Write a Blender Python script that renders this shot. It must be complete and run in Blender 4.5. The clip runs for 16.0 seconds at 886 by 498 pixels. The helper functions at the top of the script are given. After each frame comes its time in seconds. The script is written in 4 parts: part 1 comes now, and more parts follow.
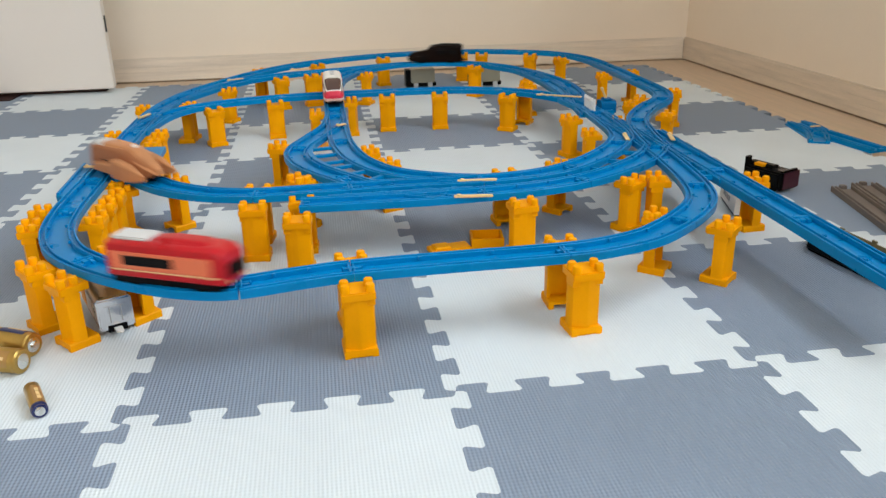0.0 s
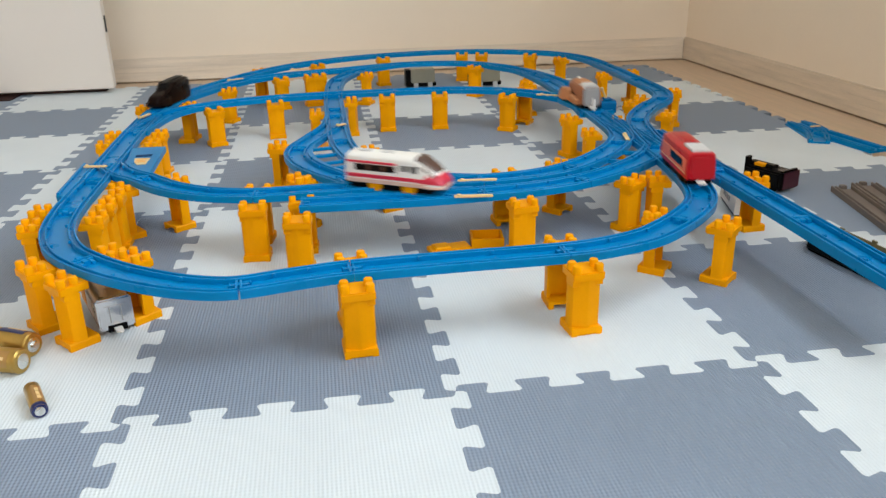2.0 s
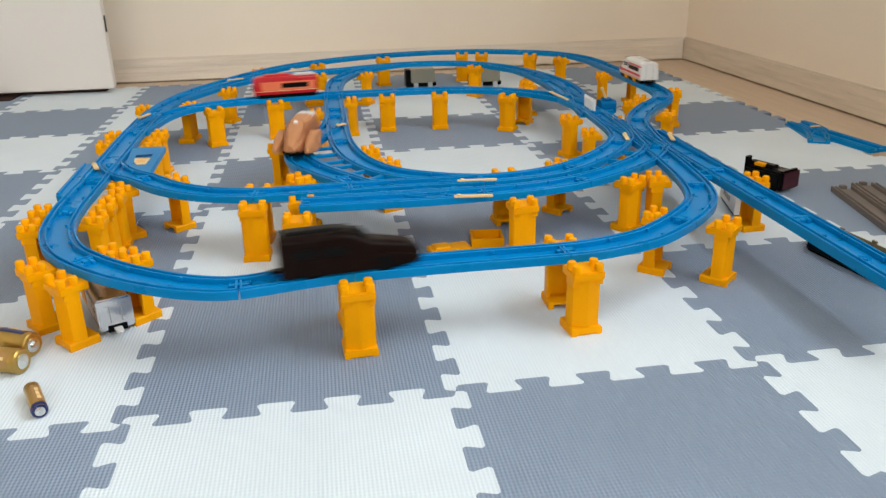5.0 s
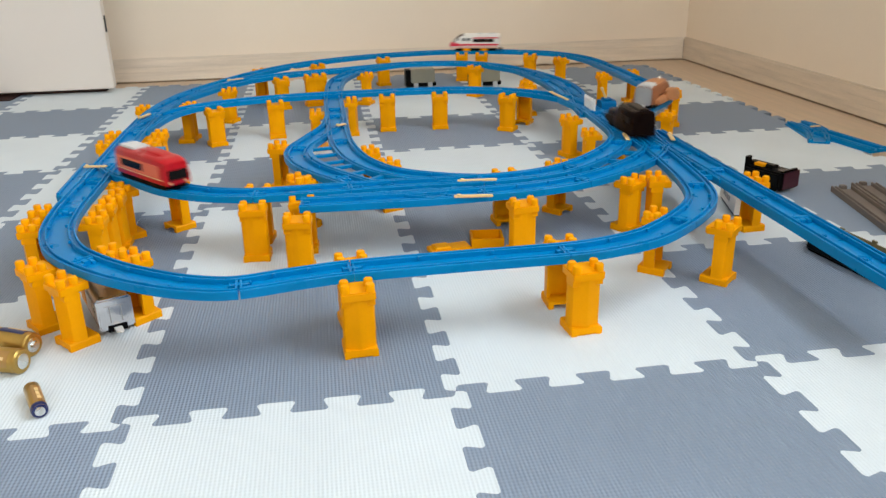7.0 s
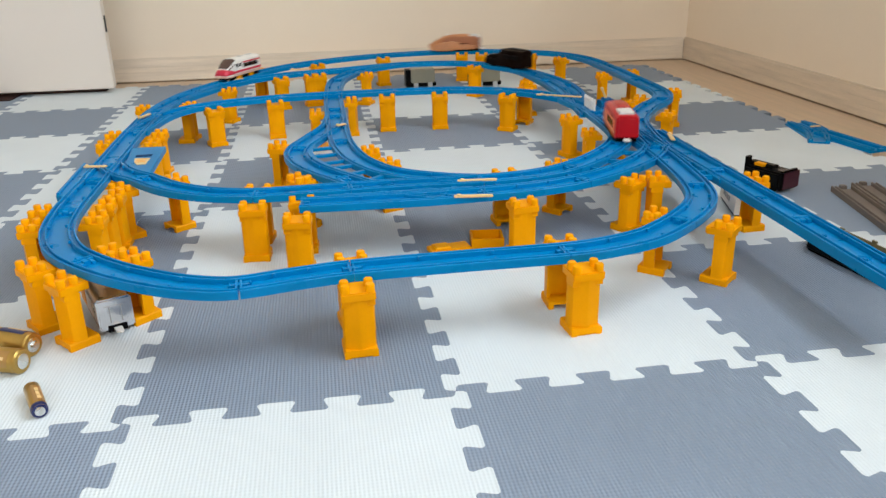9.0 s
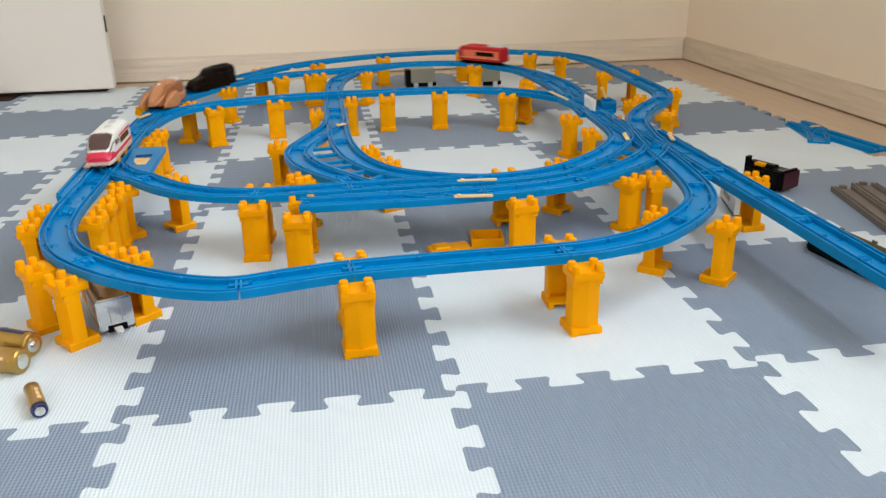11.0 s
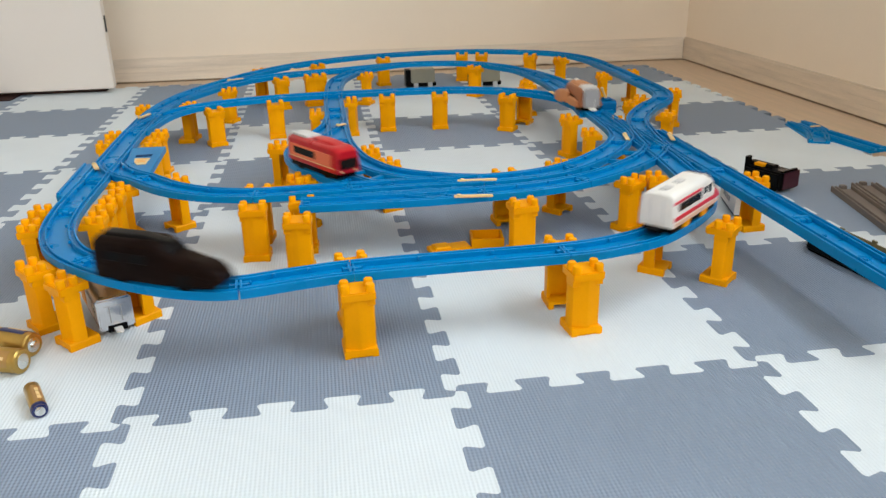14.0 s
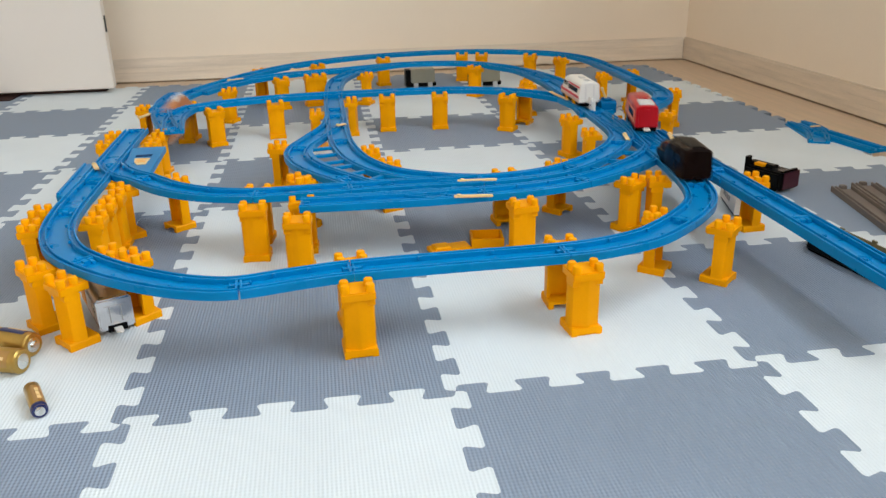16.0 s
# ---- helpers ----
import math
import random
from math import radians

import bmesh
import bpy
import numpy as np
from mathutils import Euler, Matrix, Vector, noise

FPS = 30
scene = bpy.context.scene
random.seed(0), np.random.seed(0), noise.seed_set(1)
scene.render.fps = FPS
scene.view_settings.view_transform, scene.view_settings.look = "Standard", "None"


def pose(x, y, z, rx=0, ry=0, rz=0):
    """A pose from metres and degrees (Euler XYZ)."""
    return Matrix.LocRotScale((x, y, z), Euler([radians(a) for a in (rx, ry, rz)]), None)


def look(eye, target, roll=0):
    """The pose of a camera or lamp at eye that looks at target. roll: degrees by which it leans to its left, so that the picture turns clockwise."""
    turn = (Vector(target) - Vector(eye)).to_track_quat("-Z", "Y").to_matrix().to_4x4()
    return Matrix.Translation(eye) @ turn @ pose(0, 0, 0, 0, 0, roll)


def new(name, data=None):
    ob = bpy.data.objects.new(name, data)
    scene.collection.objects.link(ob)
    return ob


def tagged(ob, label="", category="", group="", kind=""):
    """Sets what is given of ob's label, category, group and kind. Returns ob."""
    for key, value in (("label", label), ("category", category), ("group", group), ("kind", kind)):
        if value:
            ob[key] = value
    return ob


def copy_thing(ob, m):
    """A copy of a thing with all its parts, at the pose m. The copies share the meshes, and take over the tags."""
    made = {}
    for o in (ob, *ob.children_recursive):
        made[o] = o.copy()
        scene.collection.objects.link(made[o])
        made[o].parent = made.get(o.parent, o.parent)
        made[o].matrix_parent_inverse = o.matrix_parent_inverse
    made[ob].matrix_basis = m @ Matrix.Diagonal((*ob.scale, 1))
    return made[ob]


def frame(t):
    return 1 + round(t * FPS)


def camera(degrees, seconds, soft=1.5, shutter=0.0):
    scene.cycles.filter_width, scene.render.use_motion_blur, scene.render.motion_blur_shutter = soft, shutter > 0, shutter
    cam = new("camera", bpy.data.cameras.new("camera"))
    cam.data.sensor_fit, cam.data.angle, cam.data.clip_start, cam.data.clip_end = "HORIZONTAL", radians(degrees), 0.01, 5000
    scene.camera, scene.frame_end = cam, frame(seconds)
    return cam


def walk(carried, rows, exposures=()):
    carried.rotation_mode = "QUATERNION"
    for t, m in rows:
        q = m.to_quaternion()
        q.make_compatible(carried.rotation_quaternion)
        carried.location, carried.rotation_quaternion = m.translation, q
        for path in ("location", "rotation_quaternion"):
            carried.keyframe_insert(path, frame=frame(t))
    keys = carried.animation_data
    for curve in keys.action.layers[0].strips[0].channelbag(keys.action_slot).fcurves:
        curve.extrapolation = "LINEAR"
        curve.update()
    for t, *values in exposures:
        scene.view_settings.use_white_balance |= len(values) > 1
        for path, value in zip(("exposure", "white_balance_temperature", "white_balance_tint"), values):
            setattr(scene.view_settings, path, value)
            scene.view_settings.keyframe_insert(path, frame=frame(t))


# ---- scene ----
# ---------------------------------------------------------------- camera
cam = camera(57.642, 16.0, soft=1.45, shutter=0.9)
EYE = pose(0.19661, -0.64241, 0.39784, 68.5486, 1.0912, -8.7711)
walk(cam, [(0.0, EYE), (16.0, EYE)], exposures=[(0.0, 0.01), (4.0, 0.02), (7.0, 0.08), (12.0, 0.07), (16.0, 0.04)])

# ---------------------------------------------------------------- light
world = bpy.data.worlds.new("daylight")
scene.world = world
world.use_nodes = True
sky = world.node_tree.nodes.new("ShaderNodeTexSky")
sky.sky_type, sky.sun_disc = "NISHITA", False
sky.sun_elevation, sky.sun_rotation = radians(38), radians(200)
world.node_tree.links.new(sky.outputs["Color"], world.node_tree.nodes["Background"].inputs["Color"])
world.node_tree.nodes["Background"].inputs["Strength"].default_value = 0.15


def window_light(name, place, target, width, height, power, colour):
    lamp = bpy.data.lights.new(name, "AREA")
    lamp.shape, lamp.size, lamp.size_y, lamp.energy, lamp.color = "RECTANGLE", width, height, power, colour
    ob = new(name, lamp)
    ob.matrix_world = look(place, target)
    return ob


# The room's window, in the right-hand wall beside the camera.
window_light("window_light_side", (1.393, -0.30, 1.50), (0.0, -0.30, 1.85), 1.5, 1.2, 55, (0.79, 0.91, 1.0))
# Unseen fill added behind the camera, in the size of a window.
window_light("window_light_rear", (-0.5, -2.57, 1.50), (-0.5, 0.0, 2.20), 1.7, 1.2, 25, (0.80, 0.92, 1.0))


# ---------------------------------------------------------------- materials
def material(name, colour, rough=0.5, metal=0.0, spread=0.06, scale=30.0, bump=0.1, grain=400.0, coat=0.0, wear=None, sheen=0.5):
    """A procedural surface: two scales of tone and a fine relief."""
    m = bpy.data.materials.new(name)
    m.use_nodes = True
    nt = m.node_tree
    b = nt.nodes["Principled BSDF"]
    tc = nt.nodes.new("ShaderNodeTexCoord")
    n1, n2 = nt.nodes.new("ShaderNodeTexNoise"), nt.nodes.new("ShaderNodeTexNoise")
    n1.inputs["Scale"].default_value, n2.inputs["Scale"].default_value = scale, grain
    n1.inputs["Detail"].default_value, n2.inputs["Detail"].default_value = 4, 2
    info = nt.nodes.new("ShaderNodeObjectInfo")
    mix = nt.nodes.new("ShaderNodeMix")
    mix.data_type = "RGBA"
    lo = [c * (1 - spread) for c in colour]
    hi = [min(1, c * (1 + spread)) for c in colour]
    if wear:
        lo = list(wear)
    mix.inputs["A"].default_value, mix.inputs["B"].default_value = (*lo, 1), (*hi, 1)
    add = nt.nodes.new("ShaderNodeMath")
    add.operation = "MULTIPLY_ADD"
    add.inputs[1].default_value = 0.35
    for n in (n1, n2):
        nt.links.new(tc.outputs["Object"], n.inputs["Vector"])
    nt.links.new(n2.outputs["Fac"], add.inputs[0])
    nt.links.new(n1.outputs["Fac"], add.inputs[2])
    rng = nt.nodes.new("ShaderNodeMapRange")
    rng.inputs["From Min"].default_value, rng.inputs["From Max"].default_value = 0.4, 0.95
    nt.links.new(add.outputs[0], rng.inputs["Value"])
    nt.links.new(rng.outputs["Result"], mix.inputs["Factor"])
    hsv = nt.nodes.new("ShaderNodeHueSaturation")
    vr = nt.nodes.new("ShaderNodeMapRange")
    vr.inputs["To Min"].default_value, vr.inputs["To Max"].default_value = 0.95, 1.05
    nt.links.new(info.outputs["Random"], vr.inputs["Value"])
    nt.links.new(vr.outputs["Result"], hsv.inputs["Value"])
    nt.links.new(mix.outputs["Result"], hsv.inputs["Color"])
    nt.links.new(hsv.outputs["Color"], b.inputs["Base Color"])
    rr = nt.nodes.new("ShaderNodeMapRange")
    rr.inputs["To Min"].default_value, rr.inputs["To Max"].default_value = max(0.02, rough - 0.07), min(1, rough + 0.07)
    nt.links.new(n1.outputs["Fac"], rr.inputs["Value"])
    nt.links.new(rr.outputs["Result"], b.inputs["Roughness"])
    b.inputs["Metallic"].default_value = metal
    b.inputs["Specular IOR Level"].default_value = sheen
    b.inputs["Coat Weight"].default_value = coat
    if bump:
        bp = nt.nodes.new("ShaderNodeBump")
        bp.inputs["Strength"].default_value, bp.inputs["Distance"].default_value = bump, 0.0006
        nt.links.new(n2.outputs["Fac"], bp.inputs["Height"])
        nt.links.new(bp.outputs["Normal"], b.inputs["Normal"])
    return m


def foam_material(name, colour, relief=0.54):
    """EVA foam with a fine pressed rib, and faint scuffs."""
    m = material(name, colour, 0.62, spread=0.05, scale=7, bump=0, grain=900)
    nt = m.node_tree
    b = nt.nodes["Principled BSDF"]
    tc = nt.nodes.new("ShaderNodeTexCoord")
    w1, w2 = nt.nodes.new("ShaderNodeTexWave"), nt.nodes.new("ShaderNodeTexWave")
    w1.bands_direction, w2.bands_direction = "X", "Y"
    w1.inputs["Scale"].default_value, w2.inputs["Scale"].default_value = 90, 75
    mul = nt.nodes.new("ShaderNodeMath")
    mul.operation = "MULTIPLY_ADD"
    mul.inputs[1].default_value = 0.35
    for w in (w1, w2):
        nt.links.new(tc.outputs["Object"], w.inputs["Vector"])
    nt.links.new(w2.outputs["Fac"], mul.inputs[0])
    nt.links.new(w1.outputs["Fac"], mul.inputs[2])
    bp = nt.nodes.new("ShaderNodeBump")
    bp.inputs["Strength"].default_value, bp.inputs["Distance"].default_value = relief, 0.0012
    nt.links.new(mul.outputs[0], bp.inputs["Height"])
    nt.links.new(bp.outputs["Normal"], b.inputs["Normal"])
    return m


def wood_material(name, colour, along="X"):
    m = material(name, colour, 0.45, spread=0.12, scale=3, bump=0.05)
    nt = m.node_tree
    tc = nt.nodes.new("ShaderNodeTexCoord")
    mp = nt.nodes.new("ShaderNodeMapping")
    mp.inputs["Scale"].default_value = (1, 14, 14) if along == "X" else (14, 1, 14)
    nt.links.new(tc.outputs["Object"], mp.inputs["Vector"])
    for n in [n for n in nt.nodes if n.bl_idname == "ShaderNodeTexNoise"]:
        nt.links.new(mp.outputs["Vector"], n.inputs["Vector"])
        n.inputs["Scale"].default_value = 6 if n.inputs["Scale"].default_value < 100 else 60
    return m


FOAM_GREY = foam_material("grey_foam", (0.224, 0.274, 0.350))
FOAM_WHITE = foam_material("white_foam", (0.660, 0.705, 0.728), 0.28)
BLUE = material("blue_plastic", (0.0, 0.200, 0.470), 0.30, sheen=0.10, spread=0.07, scale=18, bump=0.05)
BLUE_DEEP = material("dark_blue_plastic", (0.0, 0.125, 0.32), 0.36, sheen=0.08, scale=18, bump=0.05)
YELLOW = material("yellow_plastic", (0.90, 0.352, 0.001), 0.36, sheen=0.05, spread=0.06, scale=22, bump=0.05)
SLOT_SHADE = material("deep_blue_slot_shade", (0.0, 0.035, 0.12), 0.5, sheen=0.05, bump=0.05)
LEVER = material("cream_yellow_plastic", (0.80, 0.56, 0.26), 0.4, bump=0.05)
WALLPAPER = material("cream_wallpaper", (0.90, 0.755, 0.595), 0.85, spread=0.025, scale=3, bump=0.03, grain=260)
DOOR_WHITE = material("white_door_laminate", (0.80, 0.71, 0.63), 0.5, spread=0.02, scale=2, bump=0.05)
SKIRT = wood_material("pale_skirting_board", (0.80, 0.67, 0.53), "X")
# Same board, grain along Y, its colour darkened for the right-hand wall's shade.
SKIRT_SIDE_SHADED = wood_material("pale_side_skirting_board_shaded", (0.74, 0.61, 0.475), "Y")
FLOORWOOD = wood_material("pale_floorboard", (0.56, 0.41, 0.28), "Y")
# Near-black brown that stands in for the shade below the door.
GAP_SHADE = material("dark_brown_gap_shade", (0.035, 0.014, 0.012), 0.7, sheen=0.15)
CEIL = material("white_ceiling", (0.80, 0.79, 0.77), 0.9, spread=0.02, scale=3)
RED = material("red_plastic", (0.48, 0.006, 0.012), 0.30, sheen=0.35, bump=0.04)
ORANGE_RED = material("orange_red_paint", (0.76, 0.17, 0.07), 0.38, bump=0.04)
BLACK = material("black_plastic", (0.004, 0.0036, 0.0036), 0.32, sheen=0.07, bump=0.05)
BLACKBROWN = material("brown_black_paint", (0.009, 0.0042, 0.003), 0.28, sheen=0.04, spread=0.2, bump=0.06)
GLASS = material("dark_window_print", (0.006, 0.005, 0.005), 0.26, sheen=0.09, bump=0)
SMOKE = material("brown_smoked_window", (0.085, 0.045, 0.035), 0.18, bump=0)
WHITE = material("white_plastic", (0.84, 0.80, 0.74), 0.38, spread=0.03, bump=0.04)
IVORY = material("ivory_lower_side", (0.72, 0.47, 0.36), 0.42, spread=0.05, bump=0.04)
CRIMSON = material("crimson_paint", (0.68, 0.02, 0.055), 0.35, bump=0.03)
TAN = material("tan_brown_plastic", (0.50, 0.205, 0.080), 0.5, spread=0.12, scale=45, bump=0.2)
BROWN = material("russet_plastic", (0.34, 0.115, 0.040), 0.5, spread=0.12, scale=45, bump=0.2)
GREY = material("grey_plastic", (0.36, 0.35, 0.34), 0.45, bump=0.06)
LIGHTGREY = material("light_grey_roof", (0.60, 0.58, 0.56), 0.45, bump=0.05)
SILVER = material("silver_plating", (0.80, 0.80, 0.83), 0.14, metal=1.0, bump=0.04)
GOLDROOF = material("bronze_roof", (0.42, 0.24, 0.08), 0.3, metal=0.5, bump=0.04)
GOLD = material("gold_foil", (0.46, 0.29, 0.075), 0.30, metal=0.8, spread=0.1, bump=0.05)
NAVY = material("navy_foil", (0.02, 0.03, 0.12), 0.3, metal=0.4)
STEEL = material("steel", (0.70, 0.69, 0.66), 0.28, metal=1.0)
TAUPE = material("grey_brown_plastic", (0.17, 0.135, 0.115), 0.48, spread=0.08, bump=0.08)
OLIVE = material("olive_plastic", (0.20, 0.165, 0.085), 0.42, bump=0.08)
STONE = material("grey_beige_plastic", (0.36, 0.33, 0.24), 0.5, bump=0.06)
MAROON = material("maroon_trim", (0.05, 0.003, 0.010), 0.35)


# ---------------------------------------------------------------- mesh helpers
def link_mesh(name, bm, mat, parent=None, smooth=True):
    me = bpy.data.meshes.new(name)
    bmesh.ops.recalc_face_normals(bm, faces=bm.faces[:])
    bm.to_mesh(me)
    bm.free()
    me.materials.append(mat)
    if smooth:
        me.shade_smooth()
        me.set_sharp_from_angle(angle=radians(32))
    ob = new(name, me)
    if parent:
        ob.parent = parent
    return ob


def part(name, bm, mat, parent, label=""):
    return tagged(link_mesh(name, bm, mat, parent), label)


def thing(name, label, category, m=None, group=""):
    ob = tagged(new(name), label, category, group)
    if m is not None:
        ob.matrix_world = m
    return ob


def add_box(bm, x0, x1, y0, y1, z0, z1, bevel=0.0, m=None, segments=2):
    vs = bmesh.ops.create_cube(bm, size=1.0)["verts"]
    for v in vs:
        v.co = Vector(((x0 + x1) / 2 + v.co.x * (x1 - x0), (y0 + y1) / 2 + v.co.y * (y1 - y0), (z0 + z1) / 2 + v.co.z * (z1 - z0)))
        if m is not None:
            v.co = m @ v.co
    if bevel:
        es = list({e for v in vs for e in v.link_edges})
        bmesh.ops.bevel(bm, geom=es, offset=bevel, segments=segments, affect="EDGES", clamp_overlap=True)


def box(*a, **k):
    bm = bmesh.new()
    add_box(bm, *a, **k)
    return bm


def turned(profile, m=Matrix.Identity(4), n=24):
    """A solid of revolution about m's z from (radius, height) pairs."""
    bm = bmesh.new()
    rings = []
    for r, z in profile:
        rings.append([bm.verts.new(m @ Vector((r * math.cos(2 * math.pi * k / n), r * math.sin(2 * math.pi * k / n), z))) for k in range(n)])
    for a, b in zip(rings, rings[1:]):
        for k in range(n):
            bm.faces.new((a[k], a[(k + 1) % n], b[(k + 1) % n], b[k]))
    bm.faces.new(rings[0][::-1])
    bm.faces.new(rings[-1])
    return bm


def prism(outline, z0, z1, bevel=0.0):
    bm = bmesh.new()
    lo = [bm.verts.new((x, y, z0)) for x, y in outline]
    hi = [bm.verts.new((x, y, z1)) for x, y in outline]
    top = bm.faces.new(hi)
    bm.faces.new(lo[::-1])
    n = len(lo)
    for k in range(n):
        bm.faces.new((lo[k], lo[(k + 1) % n], hi[(k + 1) % n], hi[k]))
    if bevel:
        bmesh.ops.bevel(bm, geom=list(top.edges), offset=bevel, segments=1, affect="EDGES", clamp_overlap=True)
    return bm


def loft(sections, n=6):
    """A shell through cross-sections (x, half width at the sill, half width at the roof, z low, z shoulder, z top, corner)."""
    bm = bmesh.new()
    rings = []
    for x, wl, wr, zl, zs, zt, c in sections:
        prof = [(-wl + c * 0.4, zl), (-wl, zl + c * 0.4), (-wl, zl + (zs - zl) * 0.45)]
        for k in range(n + 1):
            a = math.pi / 2 * k / n
            prof.append((-wr + (wr * 0.55) * (1 - math.cos(a)), zs + (zt - zs) * math.sin(a)))
        prof += [(-u, z) for u, z in prof[::-1]]
        rings.append([bm.verts.new((x, u, z)) for u, z in prof])
    for a, b in zip(rings, rings[1:]):
        m = len(a)
        for k in range(m):
            bm.faces.new((a[k], a[(k + 1) % m], b[(k + 1) % m], b[k]))
    bm.faces.new(rings[0])
    bm.faces.new(rings[-1][::-1])
    return bm


# ---------------------------------------------------------------- room
def wall_piece(name, x0, x1, y0, y1, z0, z1, mat, label, category="wall"):
    return tagged(link_mesh(name, box(x0, x1, y0, y1, z0, z1), mat, smooth=False), label, category, kind="structure")


BACK, RIGHT, LEFT, REAR, TOP = 1.955, 1.410, -2.3, -2.6, 2.4
FLOOR = -0.012
wall_piece("floor", LEFT, RIGHT, REAR, BACK, FLOOR - 0.05, FLOOR, FLOORWOOD, "pale wooden floor under foam play mats", "floor")
wall_piece("wall_north", LEFT - 0.1, RIGHT + 0.1, BACK, BACK + 0.1, FLOOR, TOP, WALLPAPER, "cream papered wall with a pale skirting board")
wall_piece("wall_west", LEFT - 0.1, LEFT, REAR, BACK, FLOOR, TOP, WALLPAPER, "cream papered wall")
wall_piece("ceiling", LEFT - 0.1, RIGHT + 0.1, REAR - 0.1, BACK + 0.1, TOP, TOP + 0.1, CEIL, "plain white ceiling", "ceiling")


def holed_wall(name, along, at, thick, a0, a1, b0, b1, h0, h1):
    """A wall with one opening, built of four blocks in one mesh."""
    bm = bmesh.new()
    for u0, u1, z0, z1 in ((a0, b0, FLOOR, TOP), (b1, a1, FLOOR, TOP), (b0, b1, FLOOR, h0), (b0, b1, h1, TOP)):
        if u1 - u0 > 0.001 and z1 - z0 > 0.001:
            if along == "y":
                add_box(bm, at, at + thick, u0, u1, z0, z1)
            else:
                add_box(bm, u0, u1, at, at + thick, z0, z1)
    return tagged(link_mesh(name, bm, WALLPAPER, smooth=False), "cream papered wall with a window opening", "wall", kind="structure")


holed_wall("wall_east", "y", RIGHT, 0.1, REAR, BACK, -1.05, 0.45, 0.88, 2.12)
# The opening in this unseen wall is added for the rear fill.
holed_wall("wall_south", "x", REAR - 0.1, 0.1, LEFT, RIGHT, -1.35, 0.35, 0.9, 2.1)


def skirting(name, along, at, a0, a1, inward):
    """Skirting board with two shallow grooves and a rounded top."""
    bm = bmesh.new()
    for z0, z1, d in ((FLOOR + 0.0042, 0.018, 0.0120), (0.018, 0.034, 0.0105), (0.034, 0.055, 0.0090), (0.055, 0.060, 0.006)):
        lo, hi = sorted((at, at + inward * d))
        if along == "x":
            add_box(bm, a0, a1, lo, hi, z0, z1, bevel=0.001)
        else:
            add_box(bm, lo, hi, a0, a1, z0, z1, bevel=0.001)
    return tagged(link_mesh(name, bm, SKIRT if along == "x" else SKIRT_SIDE_SHADED), "pale wooden skirting board with fine grooves", "skirting board", kind="structure")


skirting("baseboard", "x", BACK, -1.2, RIGHT - 0.0125, -1)
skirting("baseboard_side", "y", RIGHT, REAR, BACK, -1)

# The door leaf stands in front of the back wall, a finger above the floor.
door = tagged(link_mesh("door_1", box(-1.25, -0.371, 1.715, 1.752, 0.0125, 2.02, bevel=0.003), DOOR_WHITE), "plain white door standing open before the wall", "door", kind="structure")
latch = bmesh.new()
add_box(latch, -0.3730, -0.3695, 1.726, 1.742, 0.163, 0.2065, bevel=0.001)
part("latch_plate", latch, BLACK, door, "dark metal latch plate")
# Added dark strip under the door leaf; its colour paints the gap's shade.
sill = box(-1.25, -0.402, 1.749, 1.835, FLOOR, 0.0025, bevel=0.001)
add_box(sill, -1.25, -0.628, 1.664, 1.7485, FLOOR, 0.0025, bevel=0.001)
tagged(link_mesh("threshold", sill, GAP_SHADE), "dark brown strip painting the shade in the gap under the door", "threshold", kind="structure")

# ---------------------------------------------------------------- play mats
TILE, TAB, FLARE = 0.30, 0.0105, 0.0028


def toothed_edge():
    """One edge from 0 to TILE: ten dovetail tabs, out and in by turns, with rounded heads."""
    pts = [(0.0, 0.0)]
    r = 0.0046
    for k in range(10):
        side = 1 if k % 2 == 0 else -1
        a, b = k * TILE / 10, (k + 1) * TILE / 10
        lo = a + 0.0015 if k == 0 else a - FLARE
        hi = b - 0.0015 if k == 9 else b + FLARE
        arc = [(1 - math.cos(math.pi / 8 * q), math.sin(math.pi / 8 * q)) for q in range(5)]
        pts += [(lo + r * u, side * (TAB - r + r * v)) for u, v in arc] + [(hi - r * u, side * (TAB - r + r * v)) for u, v in arc[::-1]]
    return pts


def mat_tile():
    e = toothed_edge()
    south = [(u, v) for u, v in e]
    east = [(TILE - v, u) for u, v in e]
    north = [(u, TILE + v) for u, v in e]
    west = [(-v, u) for u, v in e]
    outline = south + east + [(TILE, TILE)] + north[:0:-1] + [(0.0, TILE)] + west[:0:-1]
    return prism(outline, FLOOR, 0.0, bevel=0.0007)


mat_meshes = {}
for key, mat in (("grey", FOAM_GREY), ("white", FOAM_WHITE)):
    first = link_mesh("foam_mat", mat_tile(), mat, smooth=False)
    mat_meshes[key] = first.data
    bpy.data.objects.remove(first)
for j in range(-3, 6):
    for i in range(-4, 4):
        key = "grey" if (i + j) % 2 == 0 else "white"
        tile = tagged(new("foam_mat", mat_meshes[key]), key + " foam puzzle mat with interlocking tabs on the floor", "floor mat", "interlocking play mats")
        tile.location = (i * TILE, j * TILE, 0.0)

# ---------------------------------------------------------------- rails
RAIL_TOP = 0.080
